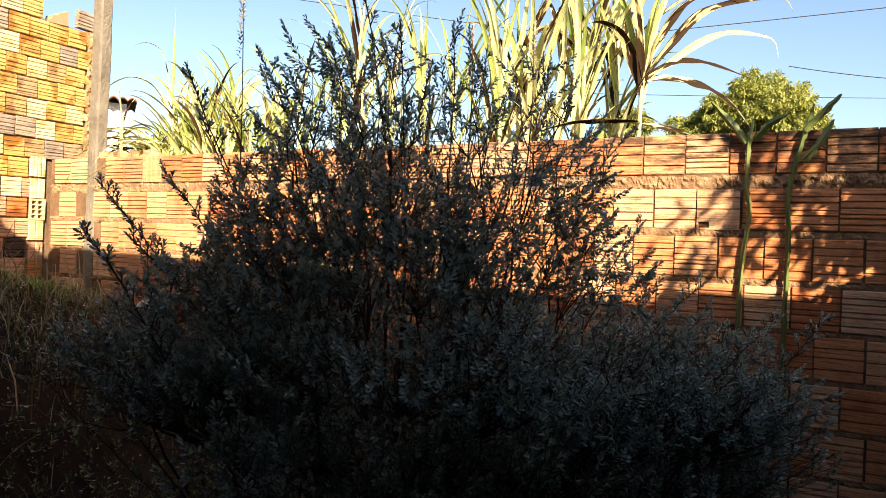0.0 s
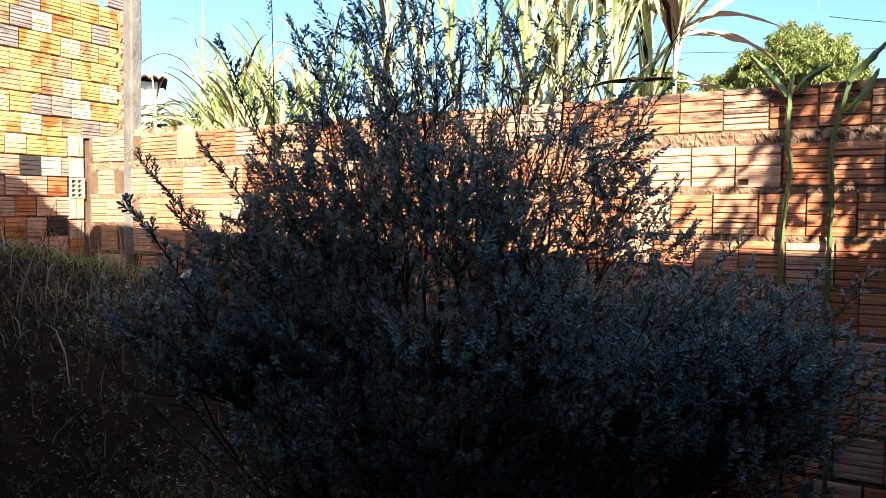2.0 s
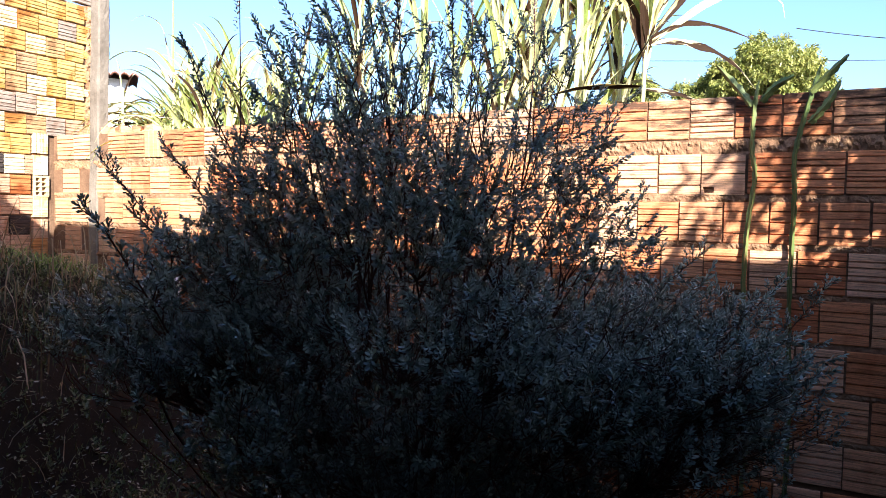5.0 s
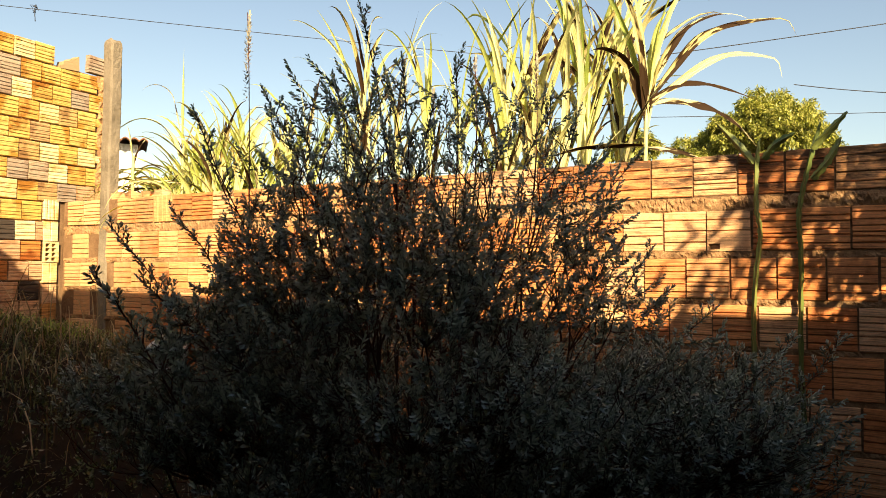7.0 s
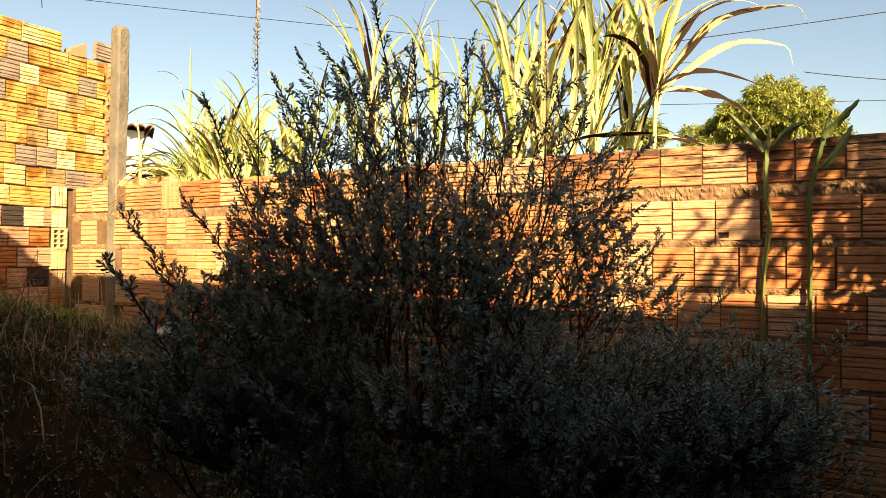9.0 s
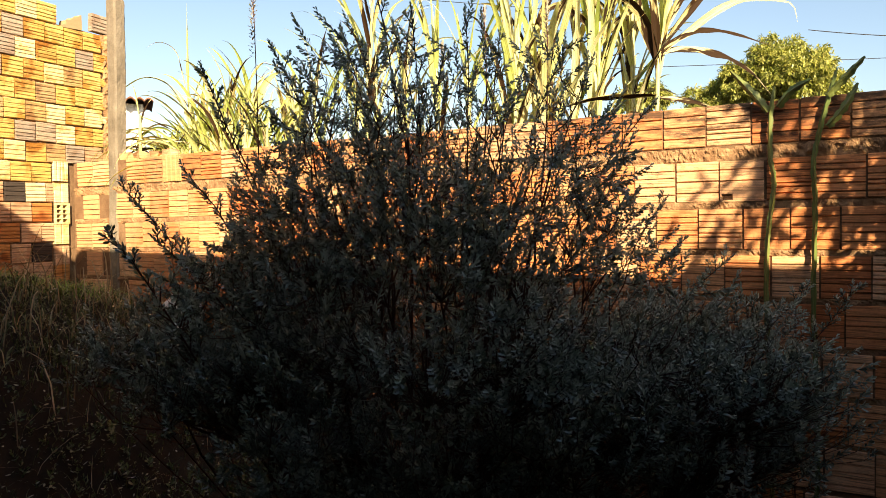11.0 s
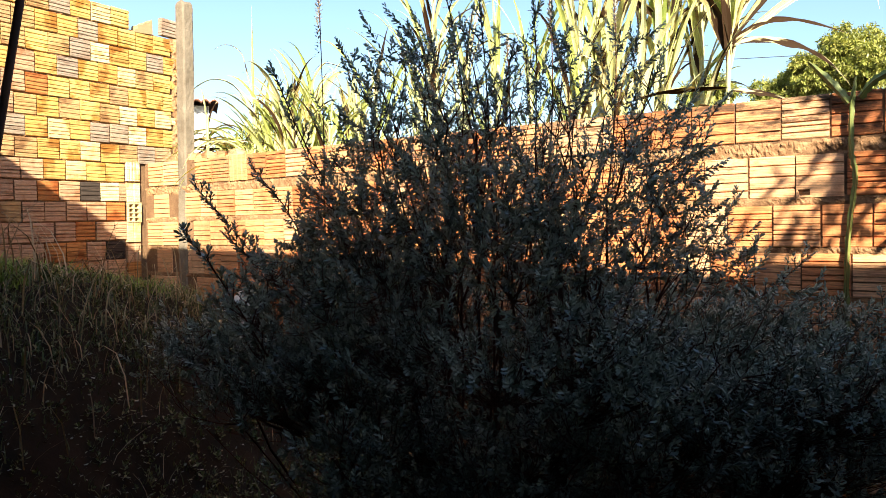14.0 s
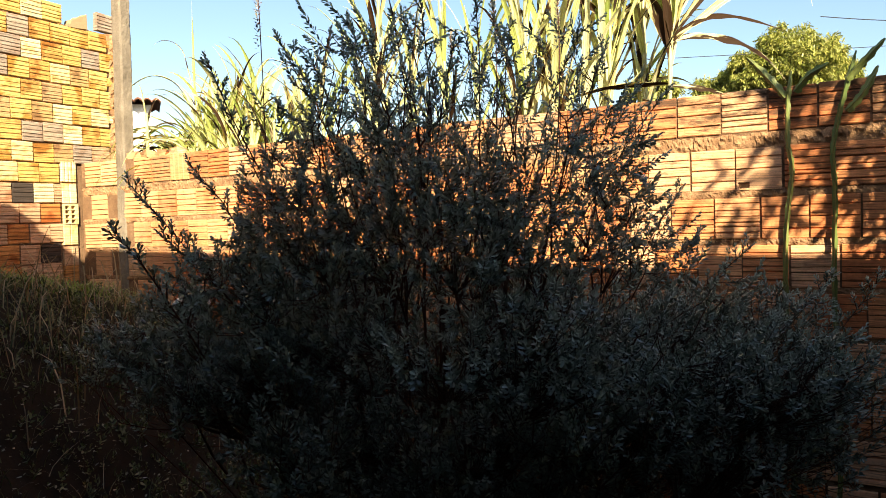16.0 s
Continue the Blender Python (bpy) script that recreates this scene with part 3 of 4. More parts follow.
EAST = (0.24, 0.47, 0.72, 1.03, 1.06, 0.91, 0.76, 0.64, 0.56, 0.49, 0.38, 0.26, 0.1)      # and away from it


def girth(z, ang):
    a = math.cos(ang - 0.58)
    east, west = float(np.interp(z, HEIGHTS, EAST)), float(np.interp(z, HEIGHTS, WEST))
    return (west + (east - west) * (0.5 + 0.5 * a)) * (1 - 0.22 * max(0.0, math.cos(ang + 1.05)))


def leaf_shape(points, ways, ups, lengths, widths, fold=0.25):
    """Many small oblong, blunt leaves at once, a little cupped: six corners and four triangles each."""
    side = np.cross(ways, ups)
    side /= np.linalg.norm(side, axis=1, keepdims=True) + 1e-9
    lift = np.cross(side, ways)
    L, W = lengths[:, None], widths[:, None]
    low, high = points + ways * L * 0.36 - lift * L * 0.05, points + ways * L * 0.80 - lift * L * 0.02
    v = np.stack([points, low + side * W * 0.40, low - side * W * 0.40 + lift * W * fold * 0.5, high + side * W * 0.5, high - side * W * 0.5 + lift * W * fold * 0.5, points + ways * L + lift * L * 0.05], 1)
    base = np.arange(len(points))[:, None, None] * 6
    f = np.array([[0, 2, 1], [1, 2, 4], [1, 4, 3], [3, 4, 5]])[None] + base
    return v.reshape(-1, 3), f.reshape(-1, 3)


def shoot_leaves(rs, base, way, length, count, leaf_len, rise_=0.0, flare=1.0):
    """Leaves set spirally round a straight shoot, closing up towards its tip."""
    way = way / np.linalg.norm(way)
    a = np.cross(way, (0.3, 0.5, 0.8))
    a /= np.linalg.norm(a)
    b = np.cross(way, a)
    s = np.linspace(0.04, 1.0, count) ** 0.65
    turn = np.arange(count) * 2.39996 + rs.uniform(0, 6.28)
    out = np.cos(turn)[:, None] * a + np.sin(turn)[:, None] * b
    open_ = np.radians(np.interp(s, [0, 0.6, 1], [80 * flare, 60 * flare, 22]) + rs.normal(0, 11, count))
    ways = way * np.cos(open_)[:, None] + out * np.sin(open_)[:, None]
    ups = way * np.sin(open_)[:, None] - out * np.cos(open_)[:, None]
    pts = base + way * (length * s)[:, None] + np.array([0, 0, 1.0]) * (rise_ * length * s * s)[:, None]
    lens = leaf_len * np.interp(s, [0, 0.5, 0.85, 1], [0.8, 1.05, 0.95, 0.6]) * rs.uniform(0.8, 1.2, count)
    return pts, ways, ups, lens


SPRAYS = ((-1.52, -2.25, 1.90), (-1.46, -2.05, 1.99), (-1.38, -2.00, 1.93), (-1.53, -2.20, 1.80), (-1.10, -2.08, 2.17), (-0.97, -2.07, 2.02),
          (-0.97, -1.78, 2.09), (-1.05, -1.37, 2.13), (-0.81, -1.46, 1.97), (-0.68, -1.50, 1.98), (-0.56, -1.21, 1.88), (-0.66, -1.37, 1.63),
          (-0.59, -0.88, 1.57), (-0.52, -0.95, 1.42), (-0.33, -1.08, 1.37), (-0.19, -1.46, 1.26), (-2.02, -2.13, 1.59), (-1.43, -2.60, 1.46),
          (-1.60, -2.35, 1.44), (-1.85, -2.03, 1.64), (-1.22, -2.03, 2.01), (-1.15, -1.88, 2.05), (-0.92, -1.98, 1.93), (-0.91, -1.51, 1.94), (0.033, -0.991, 1.285), (-0.09, -1.16, 1.29))


def shrub():
    rs = np.random.RandomState(4)
    ob = thing("shrub", "large grey-green shrub with dense small leaves, growing in the shade", "shrub", Matrix.Translation(SHRUB))
    for i in range(15):                        # limbs fan out from the ground
        a = 2.39996 * i + 0.4
        lean = 0.12 + 0.70 * ((i * 0.618) % 1.0)
        ztop = 1.30 - 0.45 * lean + rs.uniform(-0.1, 0.1)
        r = girth(ztop, a) * min(0.85, lean + 0.1)
        tip = Vector((math.cos(a) * r, math.sin(a) * r, ztop))
        foot = Vector((math.cos(a) * 0.07, math.sin(a) * 0.07, -0.05))
        path = bend_path(foot, tip, -0.08 * lean, 10, (0.10 * math.cos(a) * lean, 0.10 * math.sin(a) * lean, 0))
        path = [p + Vector((noise.noise((p.z * 4, i, 0)), noise.noise((p.z * 4, i, 7)), 0)) * 0.03 for p in path]
        radii = [0.012 * (1 - 0.8 * k / 10) + 0.002 for k in range(11)]
        part("limb", mesh_of("limb", *tube(path, radii, 6), BARK, True), ob)
    got, stems = [], []

    def leader(tip, leafy, shoots, shoot_len, seed, thick=0.0045):
        """A stem from low in the shrub to the tip: leaves on its last part, and leafy side shoots."""
        tip = np.array(tip, float)
        flat = tip[:2] / (np.linalg.norm(tip[:2]) + 1e-6)
        r = np.linalg.norm(tip[:2])
        # it rises from the ground and leans out the more, the further from the middle it ends
        lean = radians(float(np.interp(tip[2], [1.2, 1.6, 1.9, 2.0], [46, 44, 38, 16]))) * min(1.0, r / max(girth(tip[2], math.atan2(flat[1], flat[0])), 0.25)) + rs.normal(0, 0.14)
        turn = math.atan2(flat[1], flat[0]) + rs.normal(0, 0.30)
        way = np.array([math.cos(turn) * math.sin(lean), math.sin(turn) * math.sin(lean), math.cos(lean)])
        foot = np.array([flat[0] * 0.06, flat[1] * 0.06, 0.02])
        p1 = foot + np.array([flat[0] * 0.30 * r, flat[1] * 0.30 * r, 0.45 * tip[2]]) + rs.normal(0, 0.03, 3)
        p2 = tip - way * 0.45 * np.linalg.norm(tip - foot)
        t = np.linspace(0, 1, 15)[:, None]
        path = (1 - t) ** 3 * foot + 3 * t * (1 - t) ** 2 * p1 + 3 * t * t * (1 - t) * p2 + t ** 3 * tip
        path[3:-1] += rs.normal(0, 0.004, (11, 3))
        stems.append(tube([Vector(p) for p in path[2:]], [thick * (1 - 0.85 * k / 12) + 0.0008 for k in range(13)], 5))
        step = np.linalg.norm(np.diff(path, axis=0), axis=1)
        along = np.r_[0, np.cumsum(step)]
        total = along[-1]

        def at(d):
            return np.array([np.interp(d, along, path[:, k]) for k in range(3)])
        base = at(total - min(leafy * 0.5, 0.4 * total))
        got.append(shoot_leaves(rs, base, tip - base, np.linalg.norm(tip - base), max(12, int(np.linalg.norm(tip - base) * 270)), 0.0165, 0.0, 0.8))
        for k in range(shoots):
            d = total - leafy * 1.3 * (k + 0.5) / shoots - 0.015
            if d < 0.1 * total:
                break
            p = at(d)
            fwd = at(d + 0.02) - at(d - 0.02)
            fwd /= np.linalg.norm(fwd) + 1e-9
            side = rs.normal(0, 1, 3)
            side -= fwd * side.dot(fwd)
            side /= np.linalg.norm(side) + 1e-9
            way = fwd * 0.40 + side * 0.70 + np.array([0, 0, 0.60])
            way /= np.linalg.norm(way)
            n = shoot_len * rs.uniform(0.6, 1.3) * (0.7 + 0.6 * k / max(shoots, 1))
            got.append(shoot_leaves(rs, p + way * n * 0.2, way, n * 0.8, max(16, int(n * 360)), 0.0165, 0.15, 0.85))
            stems.append(tube([Vector(p), Vector(p + way * n * 0.95)], [0.0022, 0.0009], 4))

    # branches: each new point joins the tree where its way from the ground stays shortest
    def spot(z, power):
        ang = rs.uniform(0, 6.2832)
        lump = noise.noise((math.cos(ang) * 2.0, math.sin(ang) * 2.0, z * 3.2)) + 0.6 * noise.noise((math.cos(ang) * 5.0, math.sin(ang) * 5.0, z * 7.0))
        r = girth(z, ang) * (1 + 0.17 * lump) * rs.uniform() ** power
        return np.array([math.cos(ang) * r, math.sin(ang) * r, z])

    def bare(p, deep=1.0):
        """How far the shrub is open at a place: gaps between its boughs, an airy side, a hollow under the crown."""
        across = 0.835 * p[0] + 0.55 * p[1]
        near = 0.55 * p[0] - 0.835 * p[1]
        z = p[2]
        gap = 0.95 * noise.noise((p[0] * 3.4 + 3, p[1] * 3.4, z * 3.9)) + 0.75 * noise.noise((p[0] * 8.5, p[1] * 8.5 + 3, z * 8.5))
        if across < np.interp(z, [0.70, 0.95, 1.03, 1.09], [-0.22, -0.43, -0.60, -1.3]):   # open ground under the shelf towards the house
            return 0.0
        keep = (0.62 + 2.1 * gap * deep + 0.5 * (1 - deep)) if z < 1.22 else (0.70 + 1.6 * gap)
        if across > 0.16 and 1.22 < z < 1.85:
            keep *= 0.36
        if -0.22 < across < 0.16 and 1.02 < z < 1.32 and near > 0.1:
            keep *= 0.35
        if across < -0.45 and 1.25 < z < 1.6:
            keep *= 1.1
        if -0.55 < across < -0.05 and 1.2 < z < 1.65:
            keep *= 1.15
        if -0.38 < across < 0.02 and z > 1.5:
            keep *= 0.72
        return keep
    nodes, up_to, paths = [np.array([0, 0, 0.02])], [-1], [0.0]
    for p in sorted((spot(0.15 + 1.72 * rs.uniform() ** 0.65, 0.50) * (1, 1, 0.97) for i in range(1000)), key=lambda q: np.linalg.norm(q)):
        open_here = bare(p)
        if p[2] > 0.7 and (open_here == 0.0 or rs.uniform() > open_here + 0.45):
            continue
        have = np.array(nodes)
        gap = p - have
        d = np.linalg.norm(gap, axis=1)
        cost = d + 0.80 * np.array(paths) + 0.6 * np.maximum(0, -gap[:, 2])
        k = int(np.argmin(cost))
        nodes.append(p + rs.normal(0, 0.006, 3))
        up_to.append(k)
        paths.append(paths[k] + d[k])
    load = np.ones(len(nodes))
    for k in range(len(nodes) - 1, 0, -1):
        load[up_to[k]] += load[k]
    thick = 0.0011 * load ** 0.37
    for k in range(1, len(nodes)):
        a, b = nodes[up_to[k]], nodes[k]
        bow = rs.normal(0, 0.05, 3) * np.linalg.norm(b - a) - np.array([0, 0, 0.06]) * np.linalg.norm(b - a)
        r0 = min(thick[up_to[k]], thick[k] * 1.5)
        stems.append(tube([Vector(a), Vector((a + b) / 2 + bow), Vector(b)], [r0, (r0 + thick[k]) / 2, thick[k]], 5))
    # leafy shoots on the branches
    have = np.array(nodes)
    levels = np.linspace(0.35, 2.04, 200)
    rate = np.interp(levels, [0.35, 0.6, 0.9, 1.12, 1.25, 1.4, 1.6, 1.8, 1.95, 2.04], [800, 2500, 5000, 7200, 9500, 10800, 4600, 1600, 500, 80])
    share = np.cumsum(rate) / rate.sum()
    for i in range(int(rate.mean() * 1.75)):
        z = float(np.interp(rs.uniform(), share, levels))
        depth = rs.uniform() ** (0.30 if z > 1.2 else 0.42)
        p = spot(z, 0.0) * (depth, depth, 1)
        if rs.uniform() > bare(p, 1.0 if depth > 0.78 or z > 1.2 else 0.3):
            continue
        gap = p - have
        d = np.linalg.norm(gap, axis=1)
        out = np.array([p[0], p[1], 0]) / (np.linalg.norm(p[:2]) + 0.25)
        want = out * 0.6 + np.array([0, 0, 0.8])
        k = int(np.argmin(d * (1.7 - (gap @ want) / (d + 1e-6))))
        far = min(d[k], 0.13)
        p = have[k] + gap[k] * far / d[k]
        n = rs.uniform(0.035, 0.075) * (1.6 if z > 1.45 else 1.1)
        way = out * 0.48 + np.array([0, 0, 0.34]) + rs.normal(0, 0.45, 3)
        way /= np.linalg.norm(way)
        got.append(shoot_leaves(rs, p, way, n, int(11 + n * 270), rs.uniform(0.0130, 0.0172), 0.34, 0.78))
        elbow = have[k] + (p - have[k]) * 0.55 + np.array([0, 0, -0.12 * far])
        stems.append(tube([Vector(have[k]), Vector(elbow), Vector(p), Vector(p + way * n * 0.9 + np.array([0, 0, 0.18 * n]))], [0.0011, 0.0009, 0.0008, 0.0005], 3))
    # the spreading boughs of the skirt: each a shelf of leafy shoots over its own shade
    for i in range(167):
        ang = 2.39996 * i + rs.normal(0, 0.25)
        z = float(np.interp(rs.uniform(), [0, 0.25, 0.7, 1], [0.50, 0.82, 1.07, 1.24]))
        r = girth(z, ang) * (rs.uniform(0.78, 1.02) if i % 3 else rs.uniform(0.35, 0.75))
        if i >= 165:                           # the dense heart of the crown
            z = rs.uniform(1.27, 1.52)
            r = girth(z, ang) * rs.uniform(0.25, 0.80)
            if 0.835 * math.cos(ang) * r + 0.55 * math.sin(ang) * r > 0.17:
                continue
        c = np.array([math.cos(ang) * r, math.sin(ang) * r, z])
        if -0.20 < 0.835 * c[0] + 0.55 * c[1] < 0.14 and 1.02 < z < 1.28 and rs.uniform() < 0.75 or 0.55 * c[0] - 0.835 * c[1] > 0.45 and z < 0.95 and rs.uniform() < 0.72:
            continue
        if 0.835 * c[0] + 0.55 * c[1] > 0.1 and z > 1.12 and rs.uniform() < 0.5:
            continue
        if 0.835 * c[0] + 0.55 * c[1] < -0.48 and z > 1.13:
            continue
        if 0.835 * c[0] + 0.55 * c[1] < np.interp(z, [0.70, 0.95, 1.03, 1.09], [-0.22, -0.43, -0.60, -1.3]):
            continue
        out = np.array([math.cos(ang), math.sin(ang), 0.0])
        size = np.array([1, 1, 0.62]) * rs.uniform(0.10, 0.19)
        base = c - out * size[0] * 1.1 - np.array([0, 0, size[2] * 1.3])
        d = np.linalg.norm(base - have, axis=1) + 2.0 * np.maximum(0, have[:, 2] - base[2])
        root = have[int(np.argmin(d))]
        stems.append(tube([Vector(root), Vector((root + base) / 2 - np.array([0, 0, 0.03])), Vector(base)], [0.0042, 0.0036, 0.0030], 5))
        for k in range(int(2300 * size[0] ** 2) + 18):
            v = rs.normal(0, 1, 3)
            v /= np.linalg.norm(v)
            v[2] = abs(v[2]) if rs.uniform() < 0.8 else v[2]
            p = c + v * size * rs.uniform() ** 0.35
            n = rs.uniform(0.028, 0.060)
            way = v * 0.45 + out * 0.25 + np.array([0, 0, 0.45]) + rs.normal(0, 0.25, 3)
            way /= np.linalg.norm(way)
            got.append(shoot_leaves(rs, p, way, n, int(13 + n * 250), rs.uniform(0.0118, 0.0158), 0.22))
            fork = base + (c - base) * rs.uniform(0.0, 0.9) + rs.normal(0, 0.008, 3)
            stems.append(tube([Vector(fork), Vector(fork + (p - fork) * 0.55 - np.array([0, 0, 0.012])), Vector(p), Vector(p + way * n * 0.8)], [0.0012, 0.0010, 0.0008, 0.0005], 3))
    for k, tip in enumerate(SPRAYS):           # the long sprays that stand out of it
        leader(np.array(tip) - np.array(SHRUB), rs.uniform(0.24, 0.36) if tip[2] > 1.75 else 0.44, rs.randint(5, 9) if tip[2] > 1.75 else 23, 0.052, k, 0.004)
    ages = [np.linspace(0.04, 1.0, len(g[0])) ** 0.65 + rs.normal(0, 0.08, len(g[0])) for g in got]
    p, w, u, l = (np.concatenate(c) for c in zip(*got))
    v, f = leaf_shape(p, w, u, l, l * rs.uniform(0.29, 0.38, len(l)), 0.30)
    young_lit = np.repeat(np.concatenate(ages) > np.interp(p[:, 2], [0.8, 1.0, 1.25], [0.88, 0.82, 0.68]), 4)   # new growth is pale; more of it higher up lightens the crown by colour
    for name, pick, mat, words in (("foliage", ~young_lit, SHRUB_LEAF, "small spoon-shaped grey-green leaves set round the shoots, darkened as inner shade"), ("young_foliage", young_lit, SHRUB_TIP, "paler leaves at the tips of the shoots, new growth with highlights coloured in")):
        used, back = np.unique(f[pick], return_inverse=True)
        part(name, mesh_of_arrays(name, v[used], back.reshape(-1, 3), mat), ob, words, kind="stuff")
    part("twig", mesh_of("twig", *joined(stems), TWIG), ob, "thin red-brown stems and twigs", kind="stuff")
    # pale seed spikes that reach up into the sun
    for tip, length in (((-2.08, -1.48, 2.465), 0.40), ((-1.375, -1.205, 2.15), 0.17), ((-1.235, -1.13, 2.28), 0.18), ((-1.03, -1.015, 2.30), 0.26)):
        t = np.array(tip) - np.array(SHRUB)
        foot = np.array([t[0] * 0.96, t[1] * 0.96, t[2] - (1.5 if length > 0.3 else 0.75)])
        spike = part("flower_spike", mesh_of("flower_spike", *tube(bend_path(tuple(foot), tuple(t), 0.0, 6, (0.02, 0, 0)), [0.003] * 4 + [0.002] * 3, 5), TWIG), ob, "pale dry flower spike")
        q = shoot_leaves(rs, t - np.array([0.0, 0.0, length]), np.array([0.03, 0, 1.0]), length, int(350 * length), 0.020)
        lv, lf = leaf_shape(q[0], q[1], q[2], q[3], q[3] * 0.35)
        part("floret", mesh_of_arrays("floret", lv, lf, PLUME), spike, kind="stuff")
    return ob


shrub()


# ---- sugar cane behind the wall ----
def cane_leaf(az, e0, e1, length, width, power=1.4, droop=0.0, twist=0.0, n=16, roll0=0.0, bends=None):
    """A long blade with a sunk midrib, from the origin; its climb goes from e0 to e1 degrees, and its last part may hang."""
    p, verts, faces, flat = Vector((0, 0, 0)), [], [], []
    for i in range(n + 1):
        s = i / n
        el = radians(e0 + (e1 - e0) * s ** power - droop * max(0.0, (s - 0.72) / 0.28) ** 2)
        if bends:
            el = radians(float(np.interp(s, [q[0] for q in bends], [q[1] for q in bends])))
        a = radians(az) + 0.12 * math.sin(s * 4 + twist)
        d = Vector((math.cos(a) * math.cos(el), math.sin(a) * math.cos(el), math.sin(el)))
        side = Vector((-math.sin(a), math.cos(a), 0))
        up = d.cross(side) * -1
        roll = roll0 + twist * s
        side, up = side * math.cos(roll) + up * math.sin(roll), up * math.cos(roll) - side * math.sin(roll)
        w = width * min(1.0, (0.55 + 3.0 * s) if bends is None else (0.32 + 1.9 * s)) * max(0.02, (1 - s ** 2.2)) * (1 + 0.06 * math.sin(s * 31 + twist))
        for k, lift in ((0.5, 0.20), (0.25, 0.06), (0.0, -0.03), (-0.25, 0.06), (-0.5, 0.20)):
            verts.append(p + side * w * k + up * w * (lift + 0.05 * math.sin(s * 23 + k * 5 + twist)))
            flat.append((k * width * 30, s * length))
        p = p + d * length / n
    for i in range(n):
        a = i * 5
        faces += [(a + k, a + k + 1, a + k + 6, a + k + 5) for k in range(4)]
    return verts, faces, flat


def blade_mesh(shape, material):
    verts, faces, flat = shape
    me = mesh_of("leaf", verts, faces, material, True)
    layer = me.uv_layers.new(name="blade")
    layer.data.foreach_set("uv", [c for l in me.loops for c in flat[l.vertex_index]])
    return me


def stalk_mesh(height, r0, lean):
    pts, radii = [], []
    n = int(height / 0.13)
    for i in range(n):
        for k, fat in ((0.0, 1.12), (0.12, 1.0), (0.88, 0.98)):
            s = (i + k) / n
            pts.append((lean[0] * s * s * height, lean[1] * s * s * height, height * s))
            radii.append(r0 * fat * (1 - 0.3 * s))
    pts.append((lean[0] * height, lean[1] * height, height))
    radii.append(r0 * 0.6)
    return tube(pts, radii, 7)


def cane(x, y, z0, height, leaves, seed, lean=(0, 0), leaf_len=(0.7, 1.2), width=0.05, dry=0.2, spread=(58, 88), special=(), low=0.35):
    """A cane: a jointed stalk with blades, some of them dry, that leave it in two ranks."""
    r = random.Random(seed)
    ob = thing("sugar_cane", "tall sunlit sugar cane with yellow-green blades behind the wall", "sugar cane", Matrix.Translation((x, y, z0)), "sugar canes behind the wall")
    part("stalk", mesh_of("stalk", *stalk_mesh(height, 0.017, lean), CANE_STALK, True), ob)
    face = r.uniform(0, 180)
    for i in range(leaves):
        s = low + (1.0 - low) * (i + 0.5) / leaves
        az = face + 180 * (i % 2) + r.uniform(-50, 50)
        e0 = r.uniform(*spread) - 8 * (1 - s)
        is_dry = r.random() < dry + 0.35 * (1 - s) ** 2
        e1 = e0 - r.uniform(25, 95) * (1.3 if is_dry else 1.0) * (1.15 - 0.4 * s)
        length = r.uniform(*leaf_len) * (0.75 if i == leaves - 1 else 1)
        shape = cane_leaf(az, e0, e1, length, width * r.uniform(0.6, 1.1), r.uniform(1.2, 2.6), r.choice((0, 0, 30, 60)), r.uniform(-1.2, 1.2), 16, r.uniform(-0.8, 0.8))
        at = Matrix.Translation((lean[0] * s * s * height, lean[1] * s * s * height, height * s))
        part("leaf", blade_mesh(shape, CANE_DRY if is_dry else CANE_LEAF), ob, "dry brown leaf" if is_dry else "", at)
    for h, az, length, w, is_dry, *bends in special:
        s = h / height
        shape = cane_leaf(az, 0, 0, length, w, 1, 0, r.uniform(-0.5, 0.6), 24, r.uniform(-0.9, -0.4), bends)
        at = Matrix.Translation((lean[0] * s * s * height, lean[1] * s * s * height, h))
        part("leaf", blade_mesh(shape, CANE_DRY if is_dry else CANE_LEAF), ob, "arching dry brown leaf" if is_dry else "", at)
    return ob


# the tall cane at the open end of the row, with its arching blades
cane(-0.96, 0.50, 0, 2.42, 8, 21, (0.0, 0.0), (0.6, 1.0), 0.050, 0.15, (76, 89), low=0.93, special=(
    (2.44, 30, 0.86, 0.066, True, (0, 70), (0.4, 58), (0.65, 22), (0.82, 0), (1, -40)),
    (2.40, 32, 1.17, 0.070, True, (0, 56), (0.35, 50), (0.5, 22), (0.85, 2), (0.92, -60), (1, -75)),
    (2.38, 34, 1.02, 0.064, True, (0, 42), (0.4, 34), (0.6, 8), (0.85, -12), (0.9, -75), (1, -80)),
    (2.40, 28, 0.70, 0.066, True, (0, 42), (0.25, 25), (0.45, -2), (0.7, -18), (1, -24)),
    (2.39, 24, 0.74, 0.100, True, (0, 24), (0.2, 0), (0.5, -22), (0.75, -45), (1, -62)),
    (2.33, 205, 0.55, 0.085, True, (0, 74), (0.45, 66), (0.7, 35), (0.85, 5), (1, -30)),
    (2.15, 32, 0.38, 0.070, True, (0, 4), (0.5, -10), (0.8, -22), (1, -50)),
    (2.16, 212, 0.64, 0.070, True, (0, 2), (0.4, -6), (1, -30)),
    (2.48, 30, 0.75, 0.05, False, (0, 80), (0.6, 68), (1, 40))))
